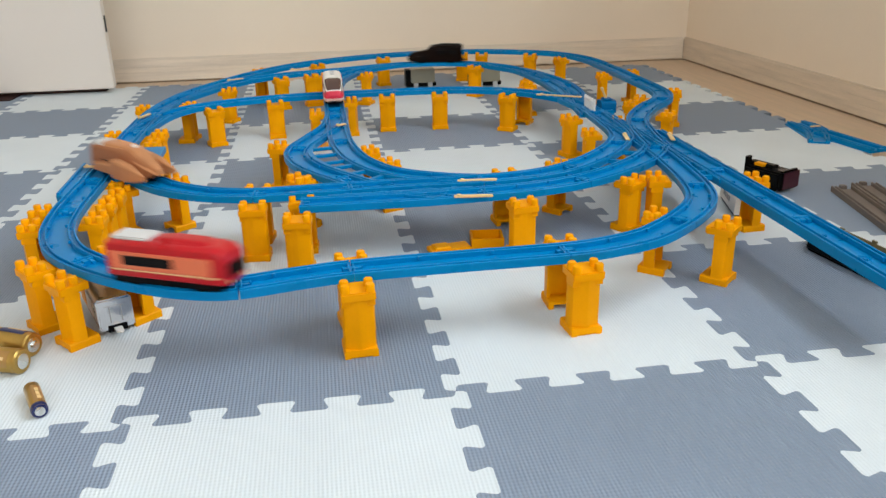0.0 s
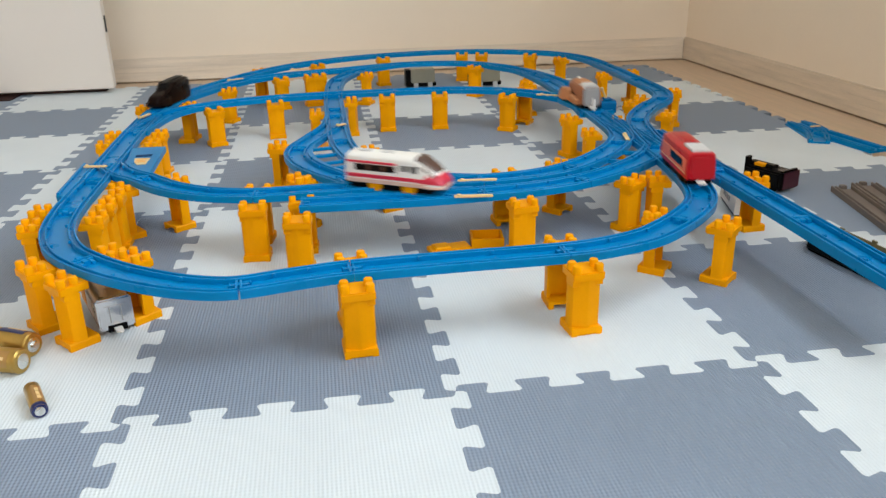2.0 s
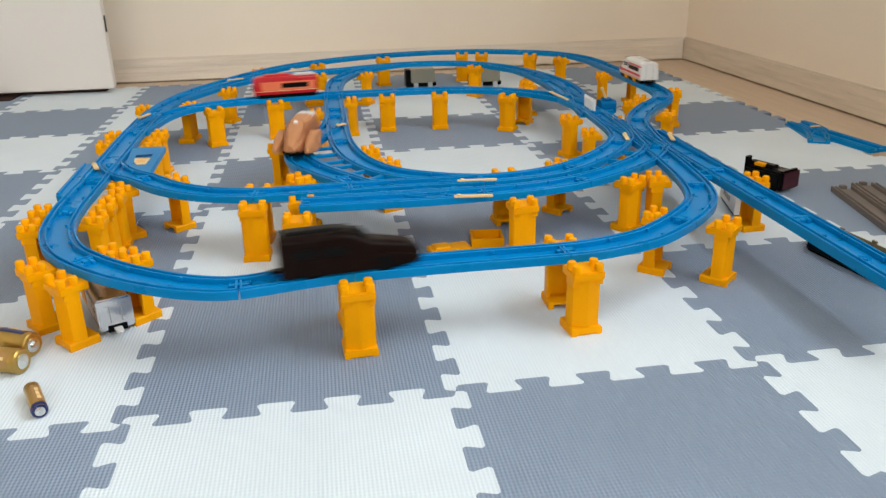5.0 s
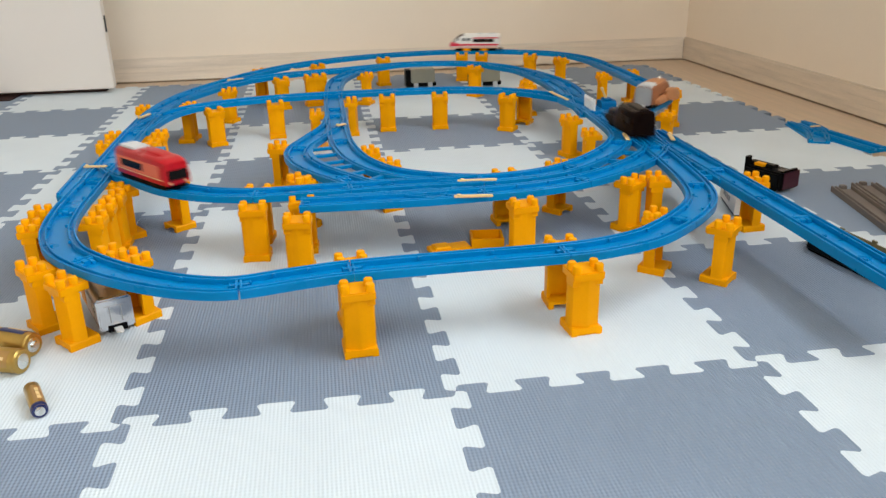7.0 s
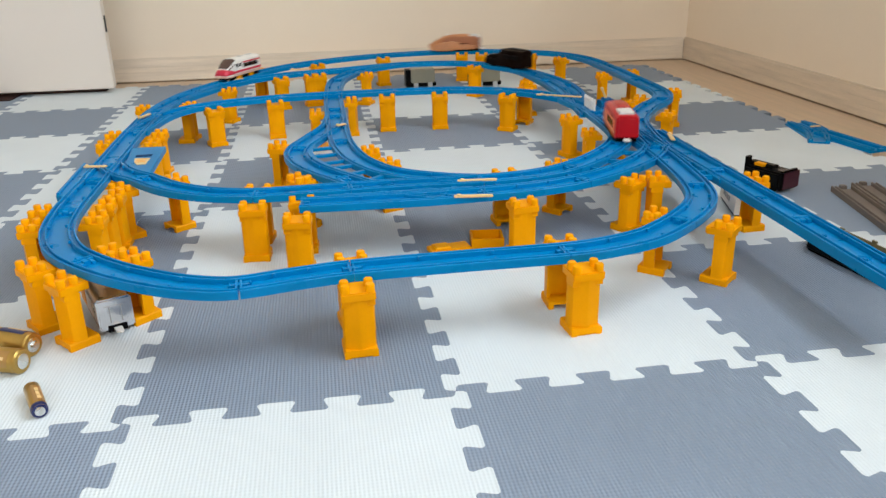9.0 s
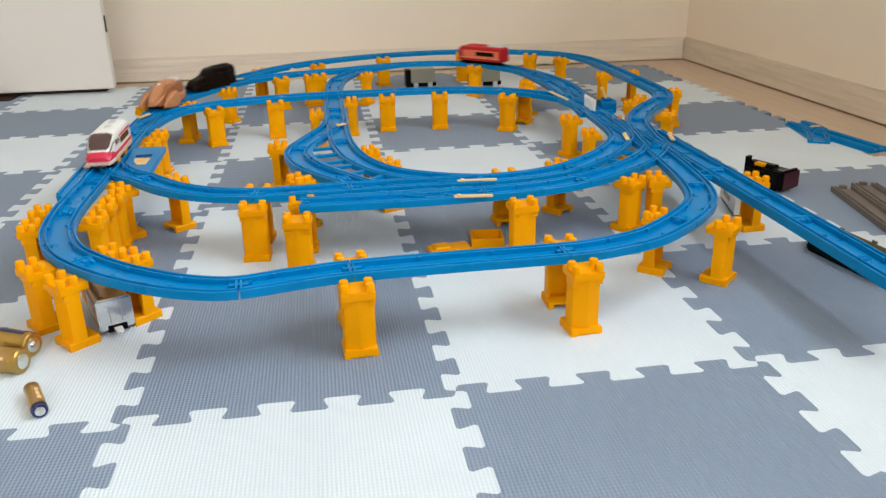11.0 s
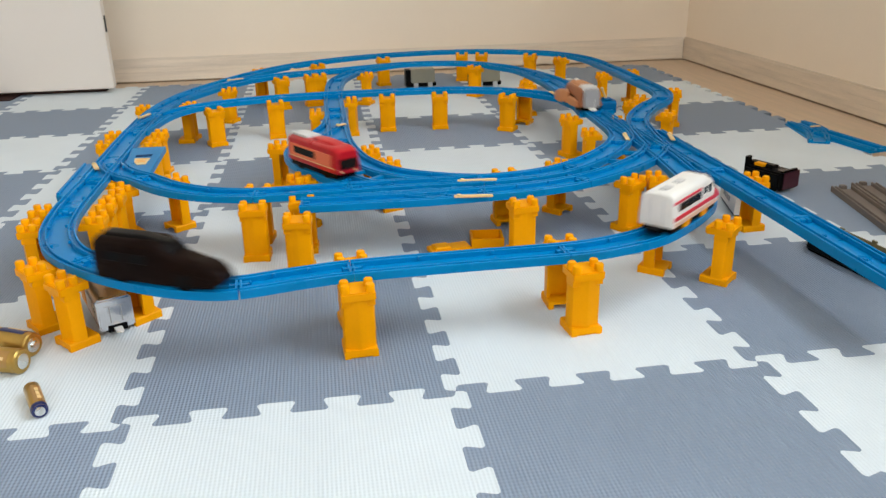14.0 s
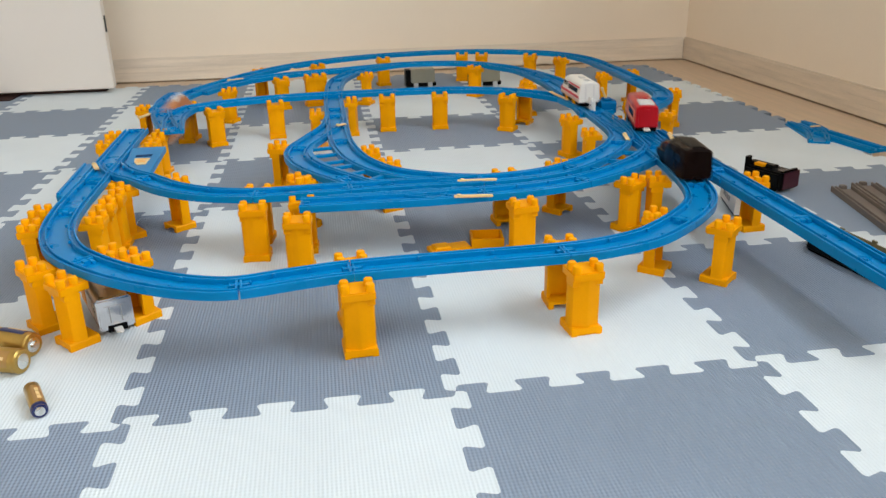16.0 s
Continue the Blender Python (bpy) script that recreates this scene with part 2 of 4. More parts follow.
# Centre lines of the toy railway in plan, run in the direction of travel.
LINES = {
    "front": [(-0.134, 0.529), (-0.135, 0.460), (-0.134, 0.389), (-0.125, 0.315), (-0.103, 0.254), (-0.071, 0.210), (-0.027, 0.168), (0.022, 0.134), (0.062, 0.115), (0.100, 0.108), (0.156, 0.119), (0.213, 0.128), (0.318, 0.132), (0.443, 0.133), (0.500, 0.142), (0.551, 0.161), (0.603, 0.201), (0.645, 0.244), (0.669, 0.284), (0.684, 0.334), (0.695, 0.403), (0.705, 0.510), (0.709, 0.660), (0.704, 0.812), (0.690, 0.949)],
    "innerback": [(0.690, 0.949), (0.644, 1.016), (0.576, 1.071), (0.479, 1.107), (0.357, 1.115), (0.234, 1.116), (0.115, 1.107), (0.024, 1.086), (-0.061, 1.040), (-0.109, 0.961), (-0.133, 0.831)],
    "midback": [(.702, .800), (.707, .970), (.708, 1.170), (.687, 1.330), (.625, 1.440), (.545, 1.495), (.442, 1.510), (.334, 1.487),
                (.246, 1.455), (.132, 1.425), (.039, 1.372), (-.022, 1.300), (-.070, 1.220), (-.110, 1.120), (-.131, 1.000)],
    "outer": [(.716, .530), (.733, .636), (.759, .732), (.814, .823), (.878, .900), (.904, .984), (.908, 1.131), (.909, 1.293),
              (.900, 1.467), (.848, 1.584), (.765, 1.645), (.644, 1.694), (.514, 1.706), (.381, 1.688), (.252, 1.642), (.130, 1.562),
              (.034, 1.450), (-.037, 1.323), (-.096, 1.192), (-.129, 1.032), (-.137, .855), (-.136, .675), (-.135, .530)],
    "spur": [(0.396, 1.508), (0.302, 1.437), (0.241, 1.313), (0.223, 1.150), (0.220, 0.961), (0.221, 0.805), (0.223, 0.695), (0.233, 0.612), (0.252, 0.545), (0.290, 0.482), (0.361, 0.436), (0.430, 0.416), (0.470, 0.418)],
    "leftarc": [(.220, .900), (.209, .810), (.178, .725), (.155, .660), (.152, .605), (0.173, 0.539), (0.217, 0.468), (0.253, 0.421), (0.300, 0.385), (0.350, 0.360)],
    "ring": [(-.068, .526), (-.019, .467), (.038, .428), (.099, .411), (.158, .411), (.226, .413), (.304, .414), (.406, .411),
             (.480, .419), (.546, .446), (.612, .503), (.664, .571), (.690, .640), (.702, .800)],
    "outring": [(0.159, 0.360), (0.238, 0.356), (0.326, 0.354), (0.402, 0.358), (0.473, 0.365), (0.543, 0.386), (0.613, 0.426), (0.679, 0.484), (0.716, 0.540)],
    "siding": [(.748, .640), (.747, .522), (.746, .399), (.745, .186), (.743, -.020)],
    "bulge": [(.693, .800), (.706, .896), (.727, .995), (.738, 1.105), (.726, 1.220), (.694, 1.330), (.640, 1.425)],
    "branch": [(-.136, .690), (-.125, .610), (-.100, .560), (-.068, .526)],
}


def smooth_line(points, step=0.006):
    """A Catmull-Rom curve through the points, cut into even steps."""
    pts = [np.array(q, float) for q in points]
    pts = [2 * pts[0] - pts[1]] + pts + [2 * pts[-1] - pts[-2]]
    out = []
    for a, b, c, d in zip(pts, pts[1:], pts[2:], pts[3:]):
        for k in range(12):
            u = k / 12
            out.append(0.5 * (2 * b + (c - a) * u + (2 * a - 5 * b + 4 * c - d) * u * u + (3 * b - a - 3 * c + d) * u ** 3))
    out = np.array(out + [pts[-2]])
    run = np.concatenate([[0], np.cumsum(np.linalg.norm(np.diff(out, axis=0), axis=1))])
    s = np.linspace(0, run[-1], max(3, int(run[-1] / step) + 1))
    return np.stack([np.interp(s, run, out[:, 0]), np.interp(s, run, out[:, 1])], 1)


# Each train's way: pieces of the lines, from one of their points to another.
ROUTES = {
    "red": [("front", 2, 24), ("innerback", 1, 11), ("outer", 21, 22), ("branch", 1, 4), ("ring", 1, 13), ("midback", 1, 7),
            ("spur", 1, 5), ("leftarc", 1, 9), ("outring", 3, 8), ("outer", 1, 9)],
    "brown": [("outer", 20, 21), ("branch", 1, 4), ("ring", 1, 13), ("midback", 1, 7), ("spur", 1, 5), ("leftarc", 1, 9), ("outring", 3, 8),
              ("outer", 1, 22), ("branch", 1, 4), ("ring", 1, 13), ("front", 24, 25), ("innerback", 1, 11), ("outer", 21, 23)],
    "white": [("midback", 5, 7), ("spur", 1, 5), ("leftarc", 1, 9), ("outring", 3, 8), ("outer", 1, 22), ("front", 1, 24), ("midback", 2, 8)],
    "black": [("midback", 4, 15), ("outer", 21, 22), ("front", 1, 23), ("bulge", 1, 6), ("midback", 4, 15), ("outer", 21, 22), ("front", 1, 23), ("midback", 1, 4)],
}


def route_line(name):
    pts = []
    for line, a, b in ROUTES[name]:
        pts += LINES[line][a:b]
    return smooth_line(pts)

# Seconds and metres run along the way.
WHEN = {
    "red": [(0.0, 0.336), (0.5, 0.528), (1.0, 0.744), (1.5, 0.954), (2.0, 1.129), (2.5, 1.381), (3.0, 1.585), (3.5, 1.759), (4.0, 1.939),
          (6.5, 2.917), (7.0, 3.110), (7.5, 3.326), (8.0, 3.542), (8.5, 3.746), (9.0, 3.968), (11.5, 5.031), (12.0, 5.265), (12.5, 5.487),
          (13.0, 5.703), (13.5, 5.925), (14.0, 6.135), (14.5, 6.333), (15.0, 6.537), (15.5, 6.729), (16.0, 6.933)],
    "brown": [(0.0, 0.324), (0.5, 0.642), (1.0, 0.930), (1.5, 1.176), (2.0, 1.512), (2.5, 1.842), (3.0, 2.100), (3.5, 2.394), (4.0, 2.700),
          (6.5, 4.086), (7.0, 4.405), (7.5, 4.663), (8.0, 4.957), (8.5, 5.185), (9.0, 5.455), (11.5, 6.769), (12.0, 7.039), (12.5, 7.339),
          (13.0, 7.627), (13.5, 7.903), (14.0, 8.221), (14.5, 8.455), (15.0, 8.731), (15.4, 8.989), (15.5, 9.043), (15.6, 9.085), (16.0, 9.085)],
    "white": [(0.0, 0.660), (0.5, 0.847), (1.0, 1.033), (1.5, 1.207), (2.0, 1.381), (2.5, 1.549), (3.0, 1.741), (3.5, 1.891), (4.0, 2.119),
          (6.5, 3.038), (7.0, 3.218), (7.5, 3.410), (8.0, 3.614), (8.5, 3.807), (9.0, 3.981), (11.5, 4.947), (12.0, 5.127), (12.5, 5.344),
          (13.0, 5.530), (13.5, 5.728), (14.0, 5.938), (14.5, 6.088), (15.0, 6.310), (15.5, 6.520), (16.0, 6.671)],
    "black": [(0.0, 0.138), (0.5, 0.360), (1.0, 0.546), (1.5, 0.769), (2.0, 0.955), (2.5, 1.153), (3.0, 1.333), (3.5, 1.543), (4.0, 1.759),
          (6.5, 2.804), (7.0, 3.056), (7.5, 3.266), (8.0, 3.356), (8.5, 3.573), (9.0, 3.801), (11.5, 4.858), (12.0, 5.044), (12.5, 5.212),
          (13.0, 5.434), (13.5, 5.638), (14.0, 5.860), (14.5, 6.064), (15.0, 6.275), (15.5, 6.473), (16.0, 6.689)],
}


HALF, DEEP = 0.0200, 0.0092


def rail_profile(deep):
    """Half a rail in section, mirrored: outer lip, wheel groove, guide lip and the lower middle floor."""
    w = HALF
    half = [(-w, -deep), (-w, -0.0006), (-w + 0.0006, 0.0), (-w + 0.0018, 0.0), (-w + 0.0023, -0.0006), (-w + 0.0025, -0.0034), (-w + 0.0062, -0.0034),
            (-w + 0.0065, -0.0006), (-w + 0.0070, 0.0), (-w + 0.0081, 0.0), (-w + 0.0087, -0.0007), (-w + 0.0090, -0.0056)]
    return half + [(-u, z) for u, z in half[::-1]]


def sweep(points, z, deep=DEEP):
    bm = bmesh.new()
    prof = rail_profile(deep)
    pts = [Vector((q[0], q[1], 0)) for q in points]
    rings = []
    for k, c in enumerate(pts):
        d = (pts[min(k + 1, len(pts) - 1)] - pts[max(k - 1, 0)]).normalized()
        side = Vector((-d.y, d.x, 0))
        rings.append([bm.verts.new(c + side * u + Vector((0, 0, z + h))) for u, h in prof])
    m = len(prof)
    for a, b in zip(rings, rings[1:]):
        for k in range(m):
            bm.faces.new((a[k], a[(k + 1) % m], b[(k + 1) % m], b[k]))
    bm.faces.new(rings[0])
    bm.faces.new(rings[-1][::-1])
    return bm


def rail_thing(points, z, label, group, deep=DEEP):
    """One rail: its moulded bed, a joint socket at the start, a tongue and end rib, cross bars and small guide nubs."""
    pts = np.array(points)
    mid = pts[len(pts) // 2]
    ob = thing("toy_rail", label, "toy rail", Matrix.Translation((mid[0], mid[1], 0)), group)
    part("rail_bed", sweep(pts - mid, z, deep), BLUE, ob)

    def spot(k, j):
        d = pts[j] - pts[k]
        return Matrix.Translation((*(pts[k] - mid), z)) @ Matrix.Rotation(math.atan2(d[1], d[0]), 4, "Z")

    turn = spot(0, 1)
    bm = bmesh.new()
    add_box(bm, 0.0006, 0.0030, -0.0108, 0.0108, -0.0060, -0.0010, bevel=0.0005, m=turn, segments=1)
    part("end_rib", bm, BLUE, ob)
    bm = bmesh.new()
    for y0, y1 in ((-0.0085, -0.0038), (0.0038, 0.0085)):
        add_box(bm, 0.0032, 0.0120, y0, y1, -0.0060, -0.0022, bevel=0.0006, m=turn, segments=1)
    part("joint_socket", bm, BLUE, ob)
    turn = spot(len(pts) - 1, len(pts) - 2)
    bm = bmesh.new()
    add_box(bm, 0.0006, 0.0030, -0.0108, 0.0108, -0.0060, -0.0010, bevel=0.0005, m=turn, segments=1)
    part("end_rib", bm, BLUE, ob)
    bm = bmesh.new()
    add_box(bm, -0.0105, 0.0090, -0.0034, 0.0034, -0.0060, -0.0016, bevel=0.0008, m=turn, segments=1)
    part("joint_tongue", bm, BLUE, ob)
    for f in (0.34, 0.68):
        k = min(len(pts) - 2, int(f * (len(pts) - 1)))
        turn = spot(k, k + 1)
        for s in (-1, 1):
            bm = bmesh.new()
            add_box(bm, -0.0016, 0.0016, *sorted((s * 0.0082, s * 0.0112)), -0.003, 0.0005, bevel=0.0004, m=turn, segments=1)
            part("guide_nub", bm, BLUE, ob)
    return ob


LEVEL = {"front": 0.0, "innerback": 0.0006, "midback": -0.0006, "outer": 0.0003, "spur": -0.0011, "leftarc": -0.0015, "ring": 0.0011,
         "outring": -0.0003, "siding": -0.0013, "bulge": -0.0019, "branch": 0.0009}
# The points of each line at which one rail ends and the next begins.
JOINTS = {"front": (2, 5, 9, 11, 13, 16, 19, 22), "innerback": (2, 4, 6, 8), "midback": (2, 4, 6, 8, 10, 12), "outer": (2, 4, 6, 8, 10, 12, 14, 16, 17, 19, 20),
          "spur": (2, 4, 6), "leftarc": (3, 6), "ring": (3, 5, 7, 9, 11), "outring": (3, 5), "siding": (2, 3), "bulge": (3,), "branch": ()}
SMOOTH = {k: smooth_line(v) for k, v in LINES.items()}
LAST_RAIL = {}
for key, line in SMOOTH.items():
    if key == "branch":
        line = line[len(line) * 2 // 5:]
    cuts = [0, len(line) - 1]
    for q in JOINTS[key]:
        cuts.append(int(np.argmin(((line - np.array(LINES[key][q])) ** 2).sum(1))))
    cuts = sorted(cuts)
    count = len(cuts) - 1
    for k in range(count):
        a, b = cuts[k], cuts[k + 1]
        chunk = line[a:b + 1].copy()
        if k < count - 1:
            d = chunk[-1] - chunk[-2]
            chunk[-1] = chunk[-1] - d * 0.12
        made = rail_thing(chunk, RAIL_TOP + LEVEL[key], "bright blue plastic toy rail raised on yellow piers", "rails of the layout", 0.0118 if key == "siding" else DEEP)
        LAST_RAIL[key, k] = made

ALL_POINTS = np.concatenate(list(SMOOTH.values()))


# ---------------------------------------------------------------- piers
def pier_template():
    """A yellow half pier: hollow foot, stem that is open towards +y, table with four studs."""
    ob = thing("rail_pier", "yellow plastic toy bridge pier with round studs standing on the mat", "bridge pier", group="yellow bridge piers")
    foot = prism([(-.0172, 0), (-.0172, .0070), (-.0158, .0090), (.0158, .0090), (.0172, .0070), (.0172, 0), (.0110, 0), (.0110, .0055), (-.0110, .0055), (-.0110, 0)], -.0205, .0122)
    bmesh.ops.transform(foot, matrix=Matrix.Rotation(math.pi / 2, 4, "X"), verts=foot.verts)
    add_box(foot, -.0165, .0165, -.0121, -.0060, .0, .0088, bevel=.0016)
    part("foot", foot, YELLOW, ob)
    stem = prism([(-.0164, .0080), (-.0164, -.0030), (-.0146, -.0060), (-.0010, -.0114), (.0010, -.0114), (.0146, -.0060), (.0164, -.0030), (.0164, .0080),
                  (.0122, .0080), (.0122, -.0015), (-.0122, -.0015), (-.0122, .0080)], .0085, .0630)
    part("stem", stem, YELLOW, ob)
    part("shoulder", loft([(-.0168, .0085, .0085, .0555, .0600, .0630, .001), (.0168, .0085, .0085, .0555, .0600, .0630, .001)]), YELLOW, ob)
    table = bmesh.new()
    add_box(table, -0.0174, 0.0174, -0.0122, 0.0195, 0.0618, 0.0712, bevel=0.0012)
    part("table", table, YELLOW, ob)
    for x in (-0.0122, 0.0122):
        for y in (-0.0070, 0.0062):
            part("stud", turned([(0.0048, 0.0705), (0.0048, 0.0775), (0.0040, 0.0788)], Matrix.Translation((x, y, 0)), 14), YELLOW, ob)
    return ob


PIERS_FRONT = [(.217, .092), (.215, .165), (.449, .166), (.453, .095), (-0.079, 0.168), (-0.124, 0.212), (-.02, .222), (0.602, 0.228), (0.661, 0.185),
               (-.166, .352), (-.170, .409), (-.1, .368), (-.094, .418), (-0.091, 0.459), (-.05, .238)]
PIERS_MID = [(0.098, 0.378), (.100, .448), (0.155, 0.310), (.160, .380), (-0.036, 0.513), (-.086, .500), (0.443, 0.316), (.449, .452), (.536, .485), (.614, .384),
             (.651, .388), (0.776, 0.354), (0.613, 0.777), (0.648, 0.668), (.112, .700), (.155, .487), (.169, .500), (.288, .547), (.259, .628),
             (-.098, .834), (-.094, .757), (-.172, .767), (-.174, .839)]
PIERS_BACK = [(0.099, 1.073), (0.335, 1.086), (0.448, 1.076), (0.595, 1.035), (.64, 1.085), (-.030, 1.050), (-.088, 1.075), (-.013, 1.250), (.255, 1.06),
              (-.083, 1.095), (-.168, 1.082), (.184, .952), (.194, 1.400), (.306, 1.385), (.374, 1.640), (.600, 1.660), (.653, 1.640), (.781, 1.590),
              (.839, 1.500), (.866, 1.227), (.660, 1.162), (.950, 1.247), (.800, .890), (.829, .940), (.940, .985), (.839, .772), (.742, .742), (.189, 1.570), (.590, 1.420),
              (.100, 1.375), (.175, 1.395), (.060, 1.500)]
first_pier = pier_template()
spots = PIERS_FRONT + PIERS_MID + PIERS_BACK
for n, (x, y) in enumerate(spots):
    gap = ALL_POINTS - np.array((x, y))
    near = gap[np.argmin((gap ** 2).sum(1))]
    away = np.array((x, y)) + near - near / (np.linalg.norm(near) + 1e-9) * min(0.046, max(0.0375, np.linalg.norm(near)))
    m = Matrix.Translation((away[0], away[1], 0.0)) @ Matrix.Rotation(math.atan2(near[1], near[0]) - math.pi / 2, 4, "Z")
    if n == 0:
        first_pier.matrix_world = m
    else:
        copy_thing(first_pier, m)


# ---------------------------------------------------------------- trains
def resize(ob, fx, fy, fz):
    """Sets a finished toy to its measured length, width and height."""
    done = set()
    for child in ob.children:
        if child.data.name not in done:
            child.data.transform(Matrix.Diagonal((fx, fy, fz, 1)))
            done.add(child.data.name)


def axle(parent, x, mat=YELLOW):
    for y in (-0.0160, 0.0160):
        turn = Matrix.Translation((x, y - 0.002, 0.0068)) @ Matrix.Rotation(-math.pi / 2, 4, "X")
        part("wheel", turned([(0.0050, 0.0), (0.0098, 0.0004), (0.0098, 0.0036), (0.0050, 0.0040)], turn, 18), mat, parent)


def side_panels(parent, name, spans, w, z0, z1, mat, label, tilt=0.0, proud=0.0006):
    for x0, x1 in spans:
        for s in (-1, 1):
            bm = bmesh.new()
            lo, hi = sorted((s * (w - 0.001), s * (w + proud)))
            add_box(bm, x0, x1, lo, hi, z0, z1, bevel=0.0004, segments=1)
            part(name, bm, mat, parent, label)


def red_train():
    ob = thing("toy_train", "red toy locomotive with an orange side and black windows", "toy train")
    part("body", loft([(-.066, .0185, .0175, .009, .038, .043, .002), (-.062, .0195, .0185, .0085, .040, .045, .002), (.050, .0195, .0185, .0085, .040, .045, .002),
                       (.061, .0192, .0175, .0085, .038, .0435, .002), (.067, .0184, .0160, .009, .034, .0395, .002)]), RED, ob)
    side_panels(ob, "side_panel", [(-.060, .052)], .0194, .017, .0345, ORANGE_RED, "orange-red side panel")
    side_panels(ob, "side_window", [(-.046, .010)], .0200, .0212, .0312, GLASS, "long black side window")
    side_panels(ob, "side_stripe", [(-.062, .060)], .0195, .0150, .0164, LEVER, "thin yellow stripe")
    bm = bmesh.new()
    add_box(bm, .0, .0018, -.0145, .0145, -.0095, .0085, bevel=.0005, m=Matrix.Translation((.0662, 0, .0250)) @ Matrix.Rotation(radians(-14), 4, "Y"))
    part("windscreen", bm, GLASS, ob, "black front window")
    part("roof_unit", box(-.062, -.020, -.0125, .0125, .0435, .0475, bevel=.0012), LIGHTGREY, ob, "light grey roof section")
    part("roof_crest", loft([(-.012, .010, .008, .043, .0455, .0475, .001), (.0, .0125, .010, .043, .0465, .049, .001), (.040, .0125, .010, .043, .0462, .0485, .001), (.056, .010, .008, .040, .041, .042, .001)]), RED, ob)
    # Black underside, made wide and low to paint the shade above the rail.
    part("underframe", box(-.062, .060, -.0172, .0172, .0008, .0095, bevel=.001), BLACK, ob)
    part("coupling", box(-.078, -.064, -.0055, .0055, .0045, .0075, bevel=.001), WHITE, ob, "white coupling hook")
    part("rear_panel", box(-.0672, -.0655, -.0140, .0140, .0090, .0390, bevel=.0006), RED, ob)
    for y in (-.0115, .0115):
        part("headlamp", turned([(.0020, 0), (.0020, .0018), (.0012, .0024)], Matrix.Translation((.0655, y, .0115)) @ Matrix.Rotation(radians(90), 4, "Y"), 12), LEVER, ob, "small pale headlamp")
    for x in (-.036, .036):
        axle(ob, x, BLACK)
    return ob


def white_train():
    ob = thing("toy_train", "white toy express car with crimson stripes and dark windows", "toy train")
    part("body", loft([(-.066, .0190, .0170, .009, .038, .0445, .002), (-.064, .0195, .0180, .0085, .039, .0460, .002), (.030, .0195, .0180, .0085, .039, .0465, .002),
                       (.042, .0195, .0170, .0085, .036, .0438, .002), (.055, .0188, .0155, .0085, .029, .0350, .002), (.066, .0175, .0135, .0085, .022, .0265, .002), (.072, .0145, .0105, .0080, .0160, .0190, .002)]), WHITE, ob)
    side_panels(ob, "lower_side", [(-.064, .050)], .0195, .0088, .0140, IVORY, "pale pink-ivory lower side")
    side_panels(ob, "stripe", [(-.064, .030)], .0196, .0155, .0205, CRIMSON, "crimson side stripe")
    side_panels(ob, "upper_stripe", [(-.064, .008)], .0186, .0345, .0375, CRIMSON, "thin crimson stripe under the roof")
    side_panels(ob, "window_band", [(-.052, .008)], .0188, .0245, .0335, SMOKE, "brown window band")
    side_panels(ob, "side_window", [(-.050, -.034), (-.029, -.013), (-.008, .006)], .0191, .0250, .0330, GLASS, "dark side window")
    side_panels(ob, "cab_window", [(.015, .024), (.028, .037)], .0184, .0260, .0355, GLASS, "dark cab window")
    part("nose_band", loft([(.012, .0200, .0199, .0172, .0190, .0196, .001), (.036, .0200, .0186, .0150, .0235, .0262, .001), (.052, .0194, .0168, .0140, .0260, .0296, .001),
                            (.0665, .0179, .0140, .0135, .0225, .0262, .001), (.0728, .0150, .0110, .0125, .0165, .0186, .001)]), CRIMSON, ob, "crimson wedge round the nose")
    part("windscreen", loft([(.0340, .0172, .0162, .0365, .0405, .0465, .001), (.0425, .0174, .0164, .0330, .0365, .0446, .001), (.0555, .0164, .0148, .0265, .0295, .0358, .001), (.0640, .0152, .0128, .0215, .0238, .0285, .001)]), SMOKE, ob, "brown smoked windscreen")
    part("nose_skirt", loft([(.0500, .0196, .0190, .0080, .0120, .0128, .001), (.0670, .0180, .0172, .0080, .0115, .0122, .001), (.0735, .0150, .0142, .0080, .0105, .0112, .001)]), IVORY, ob, "pale salmon nose skirt")
    # Black underside, also standing in for the shadow between body and rail.
    part("underframe", box(-.060, .058, -.0168, .0168, .0008, .0095, bevel=.001), BLACK, ob)
    for x in (-.045, -.012):
        part("roof_vent", box(x - .008, x + .008, -.0045, .0045, .0455, .0478, bevel=.0008), LIGHTGREY, ob, "pale roof vent")
    for y in (-.0075, .0075):
        part("rear_seam", box(-.0668, -.0655, y - .0005, y + .0005, .010, .040), LIGHTGREY, ob, "faint rear door seam")
    part("rear_coupling", box(-.074, -.064, -.0085, .0085, .0030, .0080, bevel=.001), BLACK, ob)
    for x in (-.024, .025):
        axle(ob, x, YELLOW)
    resize(ob, 1.02, 1.06, 1.03)
    return ob


